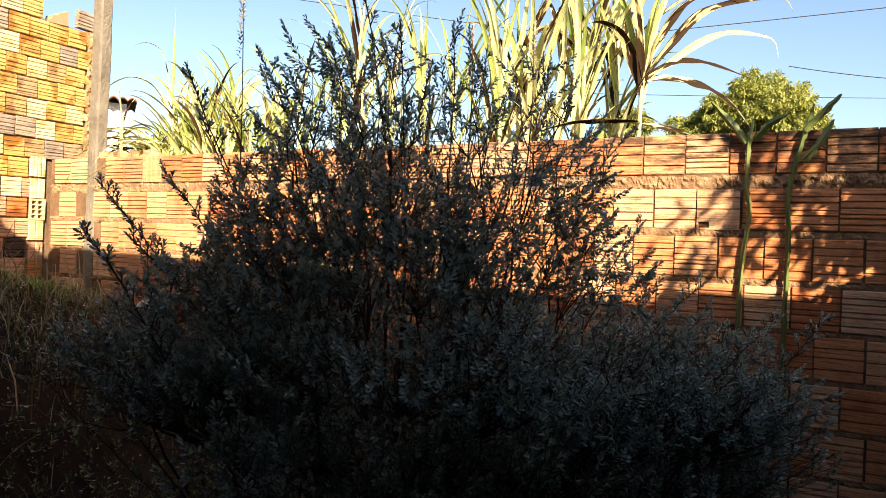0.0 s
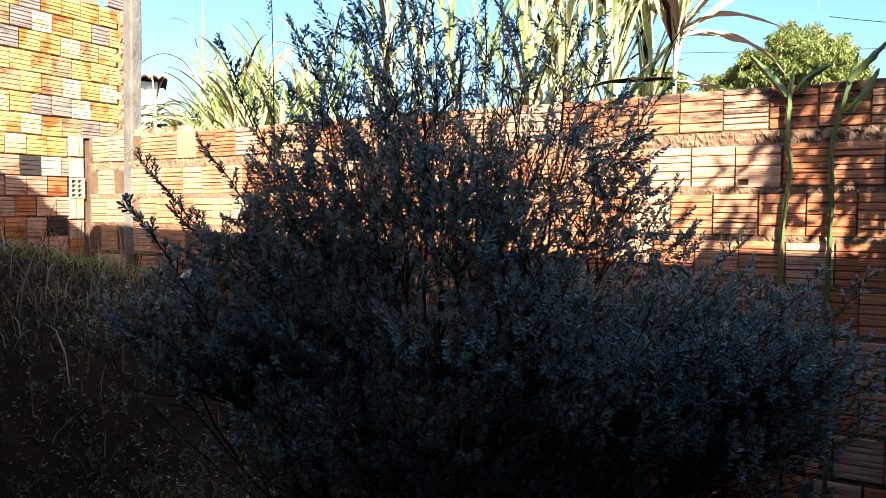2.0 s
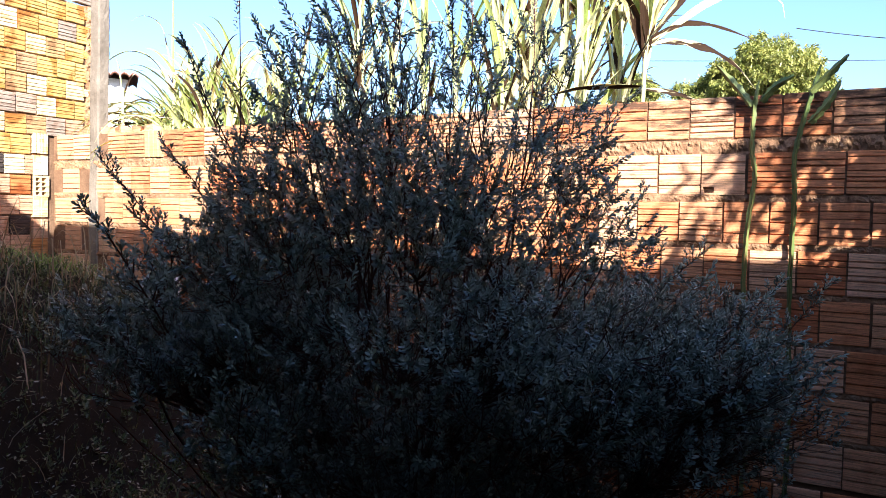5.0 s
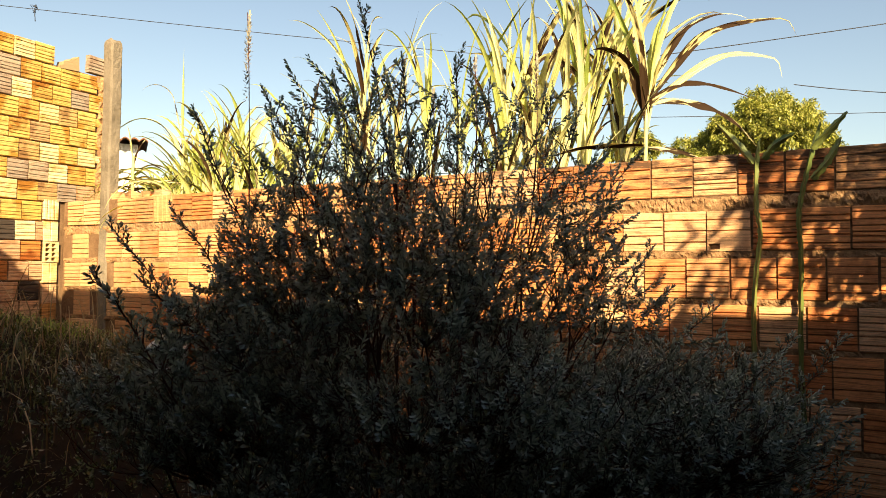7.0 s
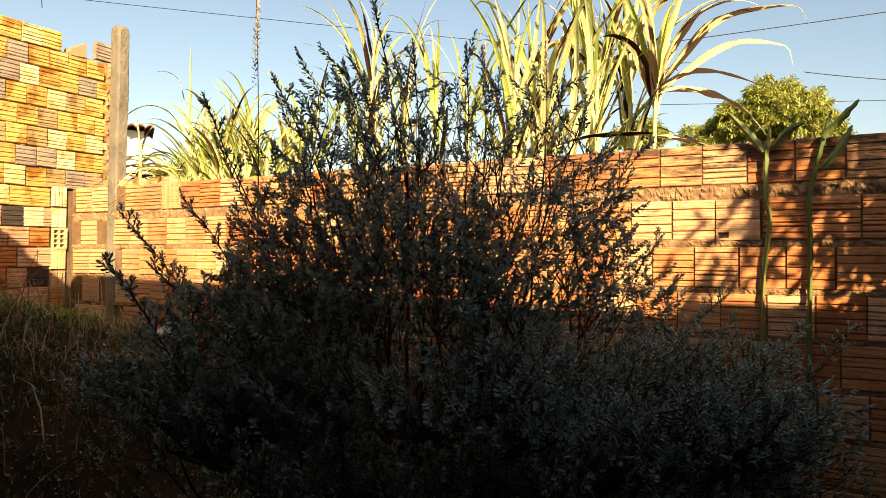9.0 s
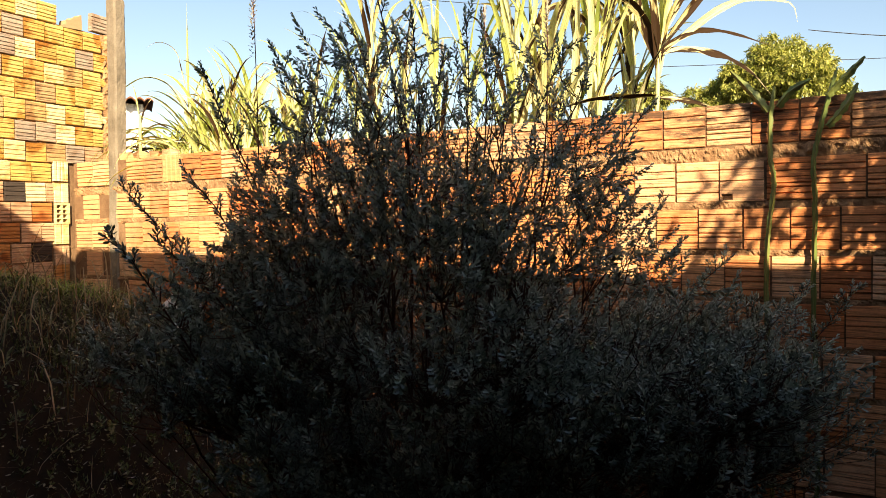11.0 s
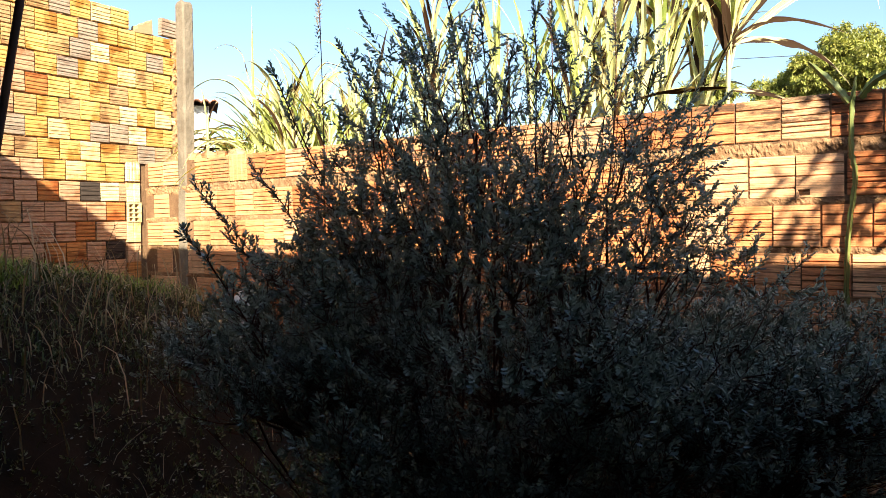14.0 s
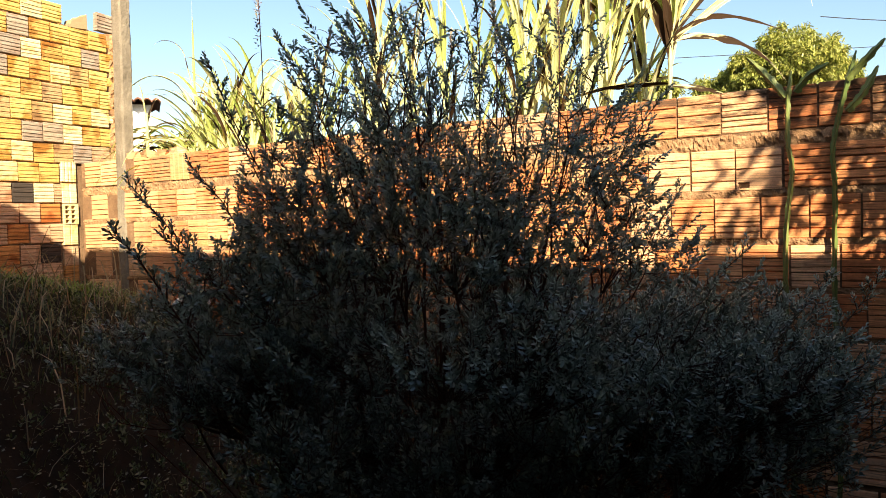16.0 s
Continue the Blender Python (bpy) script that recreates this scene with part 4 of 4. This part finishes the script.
cane(-1.27, 0.46, 0, 2.6, 11, 22, (-0.01, 0.01), (0.8, 1.25), 0.055, 0.2, (72, 89), low=0.78, special=(
    (2.66, 212, 0.46, 0.090, True, (0, 78), (0.5, 68), (0.85, 50), (1, 20)),
    (2.45, 30, 0.62, 0.065, True, (0, 66), (0.4, 40), (0.6, -40), (1, -86)),
    (2.50, 210, 0.55, 0.05, True, (0, 60), (0.5, 20), (0.7, -60), (1, -88))))
for i, (x, y, h) in enumerate(((-1.52, 0.48, 2.55), (-1.68, 0.62, 2.75), (-1.45, 0.75, 2.85), (-1.85, 0.55, 2.35), (-1.18, 0.85, 2.9), (-1.60, 0.36, 2.3), (-1.40, 0.55, 2.65), (-1.12, 0.66, 2.75), (-1.75, 0.42, 2.5))):
    cane(x, y, 0, h, 12, 30 + i, (random.Random(i).uniform(-0.05, 0.05), 0.02), (0.6, 1.2), 0.052, 0.36, (60, 89), low=0.62)
# the middle clump
for i, (x, y, h) in enumerate(((-2.85, 0.85, 2.60), (-3.05, 0.75, 2.70), (-3.30, 0.9, 2.45), (-2.55, 0.8, 2.5), (-2.2, 0.7, 2.5), (-3.6, 0.85, 2.4), (-2.0, 0.9, 2.6))):
    cane(x, y, 0, h, 14, 50 + i, (random.Random(i + 9).uniform(-0.05, 0.05), 0.0), (0.6, 1.1), 0.04, 0.25, (58, 88), low=0.66)
cane(-2.95, 0.5, 0, 2.9, 9, 64, (0.02, 0), (0.4, 0.8), 0.05, 1.0, (68, 89), low=0.72)
# low young canes by the post, their outer blades arching to the ground
for i, (x, y, h) in enumerate(((-5.05, 0.9, 2.05), (-4.92, 0.75, 2.1), (-4.72, 0.65, 2.2), (-4.60, 0.85, 2.3), (-4.45, 0.7, 2.2), (-4.3, 0.8, 2.25), (-4.15, 0.65, 2.3), (-4.0, 0.9, 2.3), (-3.8, 0.8, 2.25), (-4.35, 0.5, 2.1), (-4.2, 0.45, 2.15), (-4.08, 0.5, 2.2), (-3.9, 0.55, 2.15), (-4.5, 0.55, 2.05))):
    cane(x, y, 0, h, 13, 70 + i, (0.0, 0.0), (0.35, 0.8), 0.062, 0.12, (66, 89), low=0.74)
cane(-4.80, 0.60, 0, 2.35, 5, 85, (0, 0), (0.35, 0.6), 0.04, 0.3, (70, 86), low=0.8, special=(
    (2.25, 200, 0.95, 0.055, False, (0, 90), (1, 88)),
    (2.30, 215, 0.80, 0.022, True, (0, 84), (0.55, 76), (0.75, 20), (1, -60)),
    (2.20, 215, 1.05, 0.030, False, (0, 80), (0.3, 50), (0.6, -30), (1, -75)),
    (2.32, 33, 0.45, 0.028, True, (0, 70), (0.5, 30), (0.7, -50), (1, -80))))
for i, (x, y, h) in enumerate(((-4.80, 0.42, 1.92), (-4.90, 0.5, 1.98), (-4.70, 0.45, 1.95), (-5.0, 0.45, 1.90), (-4.55, 0.40, 1.92))):
    cane(x, y, 0, h, 3, 90 + i, (0.0, 0.0), (0.3, 0.5), 0.03, 0.2, (60, 85), low=0.85, special=tuple(
        (h - 0.04 * k, 213 + 25 * (k % 3 - 1) + (150 if k == 4 else 0), 0.55 + 0.07 * ((k * 2 + i) % 5), 0.026 + 0.004 * (k % 2), (k + i) % 4 == 0, (0, 72 - 6 * k), (0.3, 38 - 5 * k), (0.6, -25), (1, -78)) for k in range(6)))
cane(-4.93, 0.22, 0, 2.25, 2, 98, (0.0, 0.0), (0.3, 0.4), 0.025, 0.5, (70, 85), low=0.95, special=(
    (2.24, 33, 0.42, 0.035, False, (0, -15), (0.5, -28), (1, -38)),
    (2.02, 40, 0.40, 0.06, True, (0, 20), (0.5, 2), (1, -20))))


# ---- climbing cactus on the wall ----
def winged_stem(points, r, seed):
    """A three-winged stem with wavy, notched edges."""
    pts = [Vector(p) for p in points]
    fine = []
    for i in range(len(pts) - 1):
        p0, p1, p2, p3 = pts[max(i - 1, 0)], pts[i], pts[i + 1], pts[min(i + 2, len(pts) - 1)]
        for k in range(8):
            t = k / 8
            fine.append(0.5 * ((2 * p1) + (p2 - p0) * t + (2 * p0 - 5 * p1 + 4 * p2 - p3) * t * t + (3 * p1 - p0 - 3 * p2 + p3) * t ** 3))
    fine.append(pts[-1])
    verts, faces = [], []
    n = len(fine)
    for i, p in enumerate(fine):
        d = (fine[min(i + 1, n - 1)] - fine[max(i - 1, 0)]).normalized()
        side = d.cross(Vector((0, -1, 0))).normalized()
        front = side.cross(d)
        end = min(1.0, 0.28 + 0.13 * min(i + 5, n - 1 - i))
        for k in range(6):
            a = radians(60 * k + 90 + 14 * math.sin(i * 0.16 + seed))
            rad = r * end * ((0.95 + 0.20 * math.sin(i * 2.1 + k)) if k % 2 == 0 else 0.26)
            verts.append(p + (side * math.cos(a) + front * math.sin(a)) * rad)
    for i in range(n - 1):
        for k in range(6):
            a, b = i * 6 + k, i * 6 + (k + 1) % 6
            faces.append((a, b, b + 6, a + 6))
    faces += [tuple(range(5, -1, -1)), tuple(range(n * 6 - 6, n * 6))]
    return mesh_of("stem", verts, faces, CACTUS)


def cactus(stems, label):
    ob = thing("climbing_cactus", label, "cactus", Matrix(), "cacti on the garden wall")
    for i, pts in enumerate(stems):
        part("stem" if i == 0 else "branch", winged_stem(pts, 0.0130 if i == 0 else 0.0195, i), ob)


Y = -0.034
cactus((
    ((-0.27, Y, 0.0), (-0.285, Y, 0.55), (-0.322, Y, 1.07), (-0.325, Y, 1.38), (-0.306, Y, 1.64), (-0.326, Y, 1.765), (-0.33, Y, 1.95), (-0.318, Y, 2.08)),
    ((-0.340, Y, 1.965), (-0.40, Y - 0.01, 2.045), (-0.50, Y - 0.02, 2.155)),
    ((-0.300, Y, 1.985), (-0.25, Y - 0.01, 2.05), (-0.172, Y - 0.02, 2.095))), "green three-winged climbing cactus with forked top on the brick wall")
cactus((
    ((-0.09, Y, 0.0), (-0.10, Y, 0.6), (-0.131, Y, 1.09), (-0.137, Y, 1.54), (-0.149, Y, 1.73), (-0.129, Y, 1.88), (-0.10, Y, 2.02), (-0.072, Y, 2.14)),
    ((-0.105, Y - 0.02, 2.02), (-0.05, Y - 0.03, 2.08), (0.032, Y - 0.04, 2.17)),
    ((-0.10, Y - 0.03, 1.885), (-0.04, Y - 0.04, 1.96), (0.01, Y - 0.05, 2.06))), "green three-winged climbing cactus with two upright branches on the brick wall")


# ---- trees ----
def tuft_tree(name, label, foot, height, crown, seed, tufts, leaf_len, per_tuft=22, lumps=9, lump=(0.24, 0.44)):
    """A trunk with limbs under a crown of hanging leaf tufts gathered in uneven lumps."""
    rs = np.random.RandomState(seed)
    ob = thing(name, label, "tree", Matrix.Translation(foot))
    cz = height - crown[2]
    trunk = bend_path((0, 0, -0.3), (0.1, 0, cz), 0, 6, (0.12, 0.08, 0))
    chunks = [tube(trunk, [0.055 * height * 0.6 * (1 - 0.6 * i / 6) for i in range(7)], 7)]
    centres = []
    for i in range(lumps):
        a, u = 2.39996 * i + seed, rs.uniform(-0.35, 1.0)
        q = math.sqrt(max(0.0, 1 - u * u)) * rs.uniform(0.35, 0.75)
        c = np.array([math.cos(a) * q * crown[0], math.sin(a) * q * crown[1], cz + u * 0.62 * crown[2]])
        centres.append((c, rs.uniform(*lump)))
        chunks.append(tube(bend_path((0.1, 0, cz - 0.25 * crown[2]), tuple(c), 0.05 * height, 5), [0.016 * height * (1 - 0.15 * k) for k in range(6)], 5))
    part("trunk", mesh_of("trunk", *joined(chunks), BARK, True), ob)
    P, W, U = [], [], []
    for i in range(tufts):   # each tuft a whorl of leaves hanging from a twig
        c, rad = centres[rs.randint(len(centres))]
        d = rs.normal(0, 1, 3)
        d /= np.linalg.norm(d)
        d[2] = abs(d[2]) * 1.0 if rs.uniform() < 0.7 else d[2]
        p = c + d * np.array(crown) * rad * rs.uniform(0.75, 1.05)
        for _ in range(per_tuft):
            w = rs.normal(0, 0.45, 3) + d * 0.40 + np.array([0, 0, -0.70])
            P.append(p + rs.normal(0, leaf_len * 0.35, 3)), W.append(w / np.linalg.norm(w)), U.append(rs.normal(0, 0.4, 3) + (0, 0, 1))
    P, W, U = np.array(P), np.array(W), np.array(U)
    L = leaf_len * rs.uniform(0.7, 1.2, len(P))
    v, f = leaf_shape(P, W, U, L, L * 0.26, 0.12)
    part("crown", mesh_of_arrays("crown", v, f, TREE_LEAF), ob, "dense crown of hanging green leaves", kind="stuff")
    return ob


tuft_tree("mango_tree", "broad mango tree with sunlit drooping leaves beyond the wall", (-2.32, 23.7, 0), 7.62, (2.15, 2.0, 2.0), 3, 1500, 0.16, 26, 17)
tuft_tree("mango_tree", "low green tree crown beyond the wall", (-4.6, 24.5, 0), 6.45, (1.5, 1.5, 1.3), 5, 600, 0.16, 22, 12)
tuft_tree("mango_tree", "low green tree crown beyond the wall", (-7.2, 25.0, 0), 6.7, (1.3, 1.2, 1.3), 6, 420, 0.16, 22, 10)
tuft_tree("mango_tree", "low green tree crown beyond the wall", (-0.75, 26.5, 0), 6.75, (1.1, 1.3, 1.4), 8, 420, 0.16, 22, 10)
tuft_tree("garden_tree", "leafy tree behind the post beyond the wall", (-9.6, 5.2, 0), 2.95, (1.2, 1.0, 0.6), 9, 120, 0.14)
def far_house(m):
    """The corner of a white house beyond the garden wall, under the eave of a clay tile roof."""
    ob = thing("house", "white house under a dark clay tile eave beyond the wall", "house", m)
    part("wall", mesh_of("wall", *box(-3.4, -0.22, 0.45, 3.2, -0.2, 4.02), LIMEWASH), ob, "whitewashed wall")
    n, v = 102, []
    for y, z in ((0.0, 4.03), (0.0, 4.06), (3.4, 4.26), (3.4, 4.20)):
        v += [(-3.4 + 3.4 * i / n, y, z + 0.07 * abs(math.sin(math.pi * i / 6))) for i in range(n + 1)]
    f = [(a * (n + 1) + i, a * (n + 1) + i + 1, b * (n + 1) + i + 1, b * (n + 1) + i) for a, b in ((0, 1), (1, 2), (2, 3), (3, 0)) for i in range(n)]
    part("roof", mesh_of("roof", v, f, TILE), ob, "dark clay tile roof with a scalloped eave")


far_house(pose(-14.46, 8.03, 0.0, 0, 0, 52))
# the tree beside the yard that throws the dappled shade
tuft_tree("unseen_shade_tree", "leafy tree at the side of the yard, throwing dappled shade", (2.24, -1.9, 0), 4.05, (1.35, 0.75, 0.95), 12, 190, 0.16, 10, 16, (0.36, 0.56))


# a second crown, added out of sight to darken the wall's right end
tuft_tree("unseen_shade_tree", "low unseen tree added to shade the right end of the garden wall", (1.10, -1.0, 0), 2.62, (0.44, 0.36, 0.52), 14, 100, 0.11, 10, 12, (0.36, 0.56))


# ---- grass and weeds ----
def blades(name, label, spots, height, width, material, seed, lean=0.5, hang=0.0):
    """Many narrow blades that rise, arch over and, with hang, droop at their tips."""
    rs = np.random.RandomState(seed)
    n, k_ = len(spots), 5
    a = rs.uniform(0, 6.2832, n)
    h = rs.uniform(height[0], height[1], n)
    d = np.stack([np.cos(a), np.sin(a), 0 * a], 1)
    s = np.stack([-np.sin(a), np.cos(a), 0 * a], 1) * (rs.uniform(0.6, 1.2, n) * width)[:, None]
    k = (h * lean * rs.uniform(0.1, 1.2, n))[:, None]
    droop = (h * hang * rs.uniform(0.0, 1.2, n))[:, None]
    up = np.array([0, 0, 1.0])
    p = np.asarray(spots)
    rows = []
    for i in range(k_):
        u = i / (k_ - 1)
        mid = p + up * (h[:, None] * (1.5 * u - 0.5 * u * u) - droop * u ** 3) + d * k * u ** 1.7
        rows += [mid - s * (0.5 - 0.48 * u ** 1.5), mid + s * (0.5 - 0.48 * u ** 1.5)]
    v = np.stack(rows, 1).reshape(-1, 3)
    f = (np.array([[2 * i, 2 * i + 1, 2 * i + 3, 2 * i + 2] for i in range(k_ - 1)])[None] + np.arange(n)[:, None, None] * 2 * k_).reshape(-1, 4)
    ob = new(name, mesh_of_arrays(name, v, f, material))
    return tagged(ob, label, "grass", kind="stuff")


def scatter(n, x0, x1, y0, y1, seed, keep=None):
    rs = np.random.RandomState(seed)
    out = []
    while len(out) < n:
        x, y = rs.uniform(x0, x1), rs.uniform(y0, y1)
        if keep is None or keep(x, y, rs):
            out.append((x, y, rise(x, y) - 0.01))
    return out


def in_yard(x, y, rs):
    return x > -5.44 - 0.0437 * y and y < -0.06


def from_house(x, y):
    return (x + 5.5 + 0.2557 * y) / 1.03


blades("grass", "short grass on the dark shaded ground", scatter(9000, -5.6, 0.8, -3.3, -0.08, 1, in_yard), (0.02, 0.09), 0.006, WEED, 2, 1.0)
blades("bank_grass", "fresh green grass along the top of the bank", scatter(9000, -5.45, -3.5, -2.8, -0.1, 3, lambda x, y, rs: in_yard(x, y, rs) and from_house(x, y) < 0.88 + 0.30 * noise.noise((x * 2, y * 2, 4))), (0.04, 0.15), 0.011, GRASS, 4, 1.2, 0.6)
blades("dry_weeds", "dry straw stems hanging down the face of the bank", scatter(650, -5.2, -3.0, -2.8, -0.15, 5, lambda x, y, rs: in_yard(x, y, rs) and 0.75 < from_house(x, y) < 1.5), (0.10, 0.28), 0.006, STRAW, 6, 1.5, 1.4)
blades("green_weeds", "limp green grass hanging over the face of the bank", scatter(1100, -5.2, -3.0, -2.8, -0.15, 15, lambda x, y, rs: in_yard(x, y, rs) and 0.8 < from_house(x, y) < 1.5), (0.06, 0.20), 0.009, WEED, 16, 1.6, 1.5)
blades("dry_stalks", "long bent dry grass stalks on the bank", scatter(120, -5.1, -3.2, -2.4, -0.3, 8, lambda x, y, rs: in_yard(x, y, rs) and 0.6 < from_house(x, y) < 1.7), (0.30, 0.60), 0.009, STRAW, 9, 1.0, 0.7)


def weeds():
    rs = np.random.RandomState(21)
    got = []
    for x, y, z in scatter(4200, -4.9, 0.6, -3.3, -0.2, 22, in_yard):
        n = rs.uniform(0.02, 0.12)
        way = np.array([rs.normal(0, 0.4), rs.normal(0, 0.4), 1.0])
        got.append(shoot_leaves(rs, np.array([x, y, z]), way, n, int(7 + n * 70), rs.uniform(0.012, 0.030)))
    p, w, u, l = (np.concatenate(c) for c in zip(*got))
    ob = new("weeds", mesh_of_arrays("weeds", *leaf_shape(p, w, u, l, l * 0.45), WEED))
    tagged(ob, "low leafy weeds on the dark shaded ground", "weeds", kind="stuff")


weeds()


def leaf_litter():
    rs = np.random.RandomState(41)
    spots = np.array(scatter(7500, -4.9, 0.7, -3.35, -0.1, 42, in_yard)) + (0, 0, 0.035)
    n = len(spots)
    turn = rs.uniform(0, 6.2832, n)
    ways = np.stack([np.cos(turn), np.sin(turn), rs.normal(0.1, 0.3, n)], 1)
    ways /= np.linalg.norm(ways, axis=1, keepdims=True)
    ups = np.stack([rs.normal(0, 0.35, n), rs.normal(0, 0.35, n), np.ones(n)], 1)
    size = rs.uniform(0.008, 0.026, n)
    ob = new("leaf_litter", mesh_of_arrays("leaf_litter", *leaf_shape(spots + (0, 0, 1) * rs.uniform(0, 0.05, (n, 1)), ways, ups, size, size * rs.uniform(0.25, 0.6, n)), LITTER))
    tagged(ob, "small pale fallen leaves scattered over the dark ground", "leaf litter", kind="stuff")


leaf_litter()
blades("straw", "loose dry straw lying on the shaded ground", scatter(160, -4.6, -0.8, -3.1, -0.5, 31, in_yard), (0.04, 0.16), 0.004, STRAW, 32, 3.5)


# ---- wires, pole and small things ----
def wire(a, b, sag, r, label):
    ob = new("overhead_wire", mesh_of("overhead_wire", *tube(bend_path(a, b, -sag, 30), r, 5), WIRE))
    tagged(ob, label, "wire")


wire((-8.87, -0.56, 4.0), (-2.14, 3.15, 3.39), 0.025, 0.0034, "thin black wire hanging over the garden wall")
wire((-2.14, 3.15, 3.385), (3.6, 6.3, 4.5), 0.02, 0.0045, "thin black wire rising over the cane")
wire((-0.473, 5.215, 3.491), (2.6, 6.9, 3.55), 0.10, 0.005, "thin black wire end against the sky")
wire((-11.7, 18.45, 6.23), (10.0, 30.4, 7.40), 0.11, 0.012, "thin black wire beyond the wall")


def leaning_pole():
    ob = new("iron_pole", mesh_of("iron_pole", *tube([(-2.559, -2.776, -0.020), (-2.260, -2.371, 3.000)], 0.0125, 10), RUST, True))
    tagged(ob, "dark rusted iron pole leaning in the shade of the yard", "pole")


leaning_pole()


def plastic_sack():
    """A crumpled sack leaning on the garden wall."""
    verts, faces = [], []
    n, m = 22, 18
    for j in range(m + 1):
        v = j / m
        for i in range(n):
            a = 2 * math.pi * i / n
            fat = (0.6 + 0.8 * math.sin(math.pi * min(1.0, v * 0.8 + 0.1))) * (1 if j < m else 0.2)
            x, y = 0.12 * math.cos(a) * fat, 0.08 * math.sin(a) * fat
            c = 1 + 0.28 * noise.noise((math.cos(a) * 1.6, math.sin(a) * 1.6, v * 5)) + 0.12 * noise.noise((math.cos(a) * 5, math.sin(a) * 5, v * 14))
            verts.append((x * c, y * c + 0.10 * v, 0.34 * v))
    for j in range(m):
        faces += [(j * n + i, j * n + (i + 1) % n, (j + 1) * n + (i + 1) % n, (j + 1) * n + i) for i in range(n)]
    faces += [tuple(range(n - 1, -1, -1)), tuple(range(m * n, m * n + n))]
    ob = new("plastic_sack", mesh_of("plastic_sack", verts, faces, PALE, True))
    ob.matrix_basis = pose(-4.05, -0.22, rise(-4.05, -0.22) - 0.02)
    tagged(ob, "crumpled dirty white plastic sack leaning on the brick wall", "sack")


plastic_sack()


# ---- small things on the walls ----
def rubble(x, y, w, seed):
    """A broken piece of brick lying on the wall."""
    r = random.Random(seed)
    v, f = box(-w / 2, w / 2, -0.03, 0.04, 0, 0.05)
    v = [(a + r.uniform(-0.015, 0.015), b + r.uniform(-0.012, 0.012), c * r.uniform(0.5, 1.2)) for a, b, c in v]
    ob = new("broken_brick", mesh_of("broken_brick", v, f, BRICK_OLD))
    ob.matrix_basis = pose(x, y, top_of(x) - 0.004, 0, 0, r.uniform(-40, 40))
    tagged(ob, "broken piece of brick lying on the garden wall", "brick", "rubble on the wall")


for i, (x, w) in enumerate(((-4.86, 0.12), (-4.70, 0.16), (-4.52, 0.11), (-4.38, 0.14))):
    rubble(x, 0.045, w, i)

hung = new("dry_leaf", blade_mesh(cane_leaf(20, 50, -89, 0.30, 0.022, 0.35, 0, 0.9, 12, 0.6), STRAW))
hung.matrix_basis = pose(-0.99, -0.012, top_of(-0.99) - 0.01)
tagged(hung, "dry straw-coloured leaf hanging over the garden wall", "leaf")

def wire_tangle():
    r = random.Random(3)
    pts = [(r.uniform(-0.05, 0.05), r.uniform(-0.03, 0.03), r.uniform(-0.05, 0.04)) for _ in range(14)] + [(0.01, 0, -0.06), (0.02, 0, -0.13)]
    ob = new("wire_tangle", mesh_of("wire_tangle", *tube(pts, 0.004, 4), WIRE))
    ob.matrix_basis = pose(-6.85, 0.555, 3.805)
    tagged(ob, "small tangle of wire caught on the overhead wire", "wire")


wire_tangle()
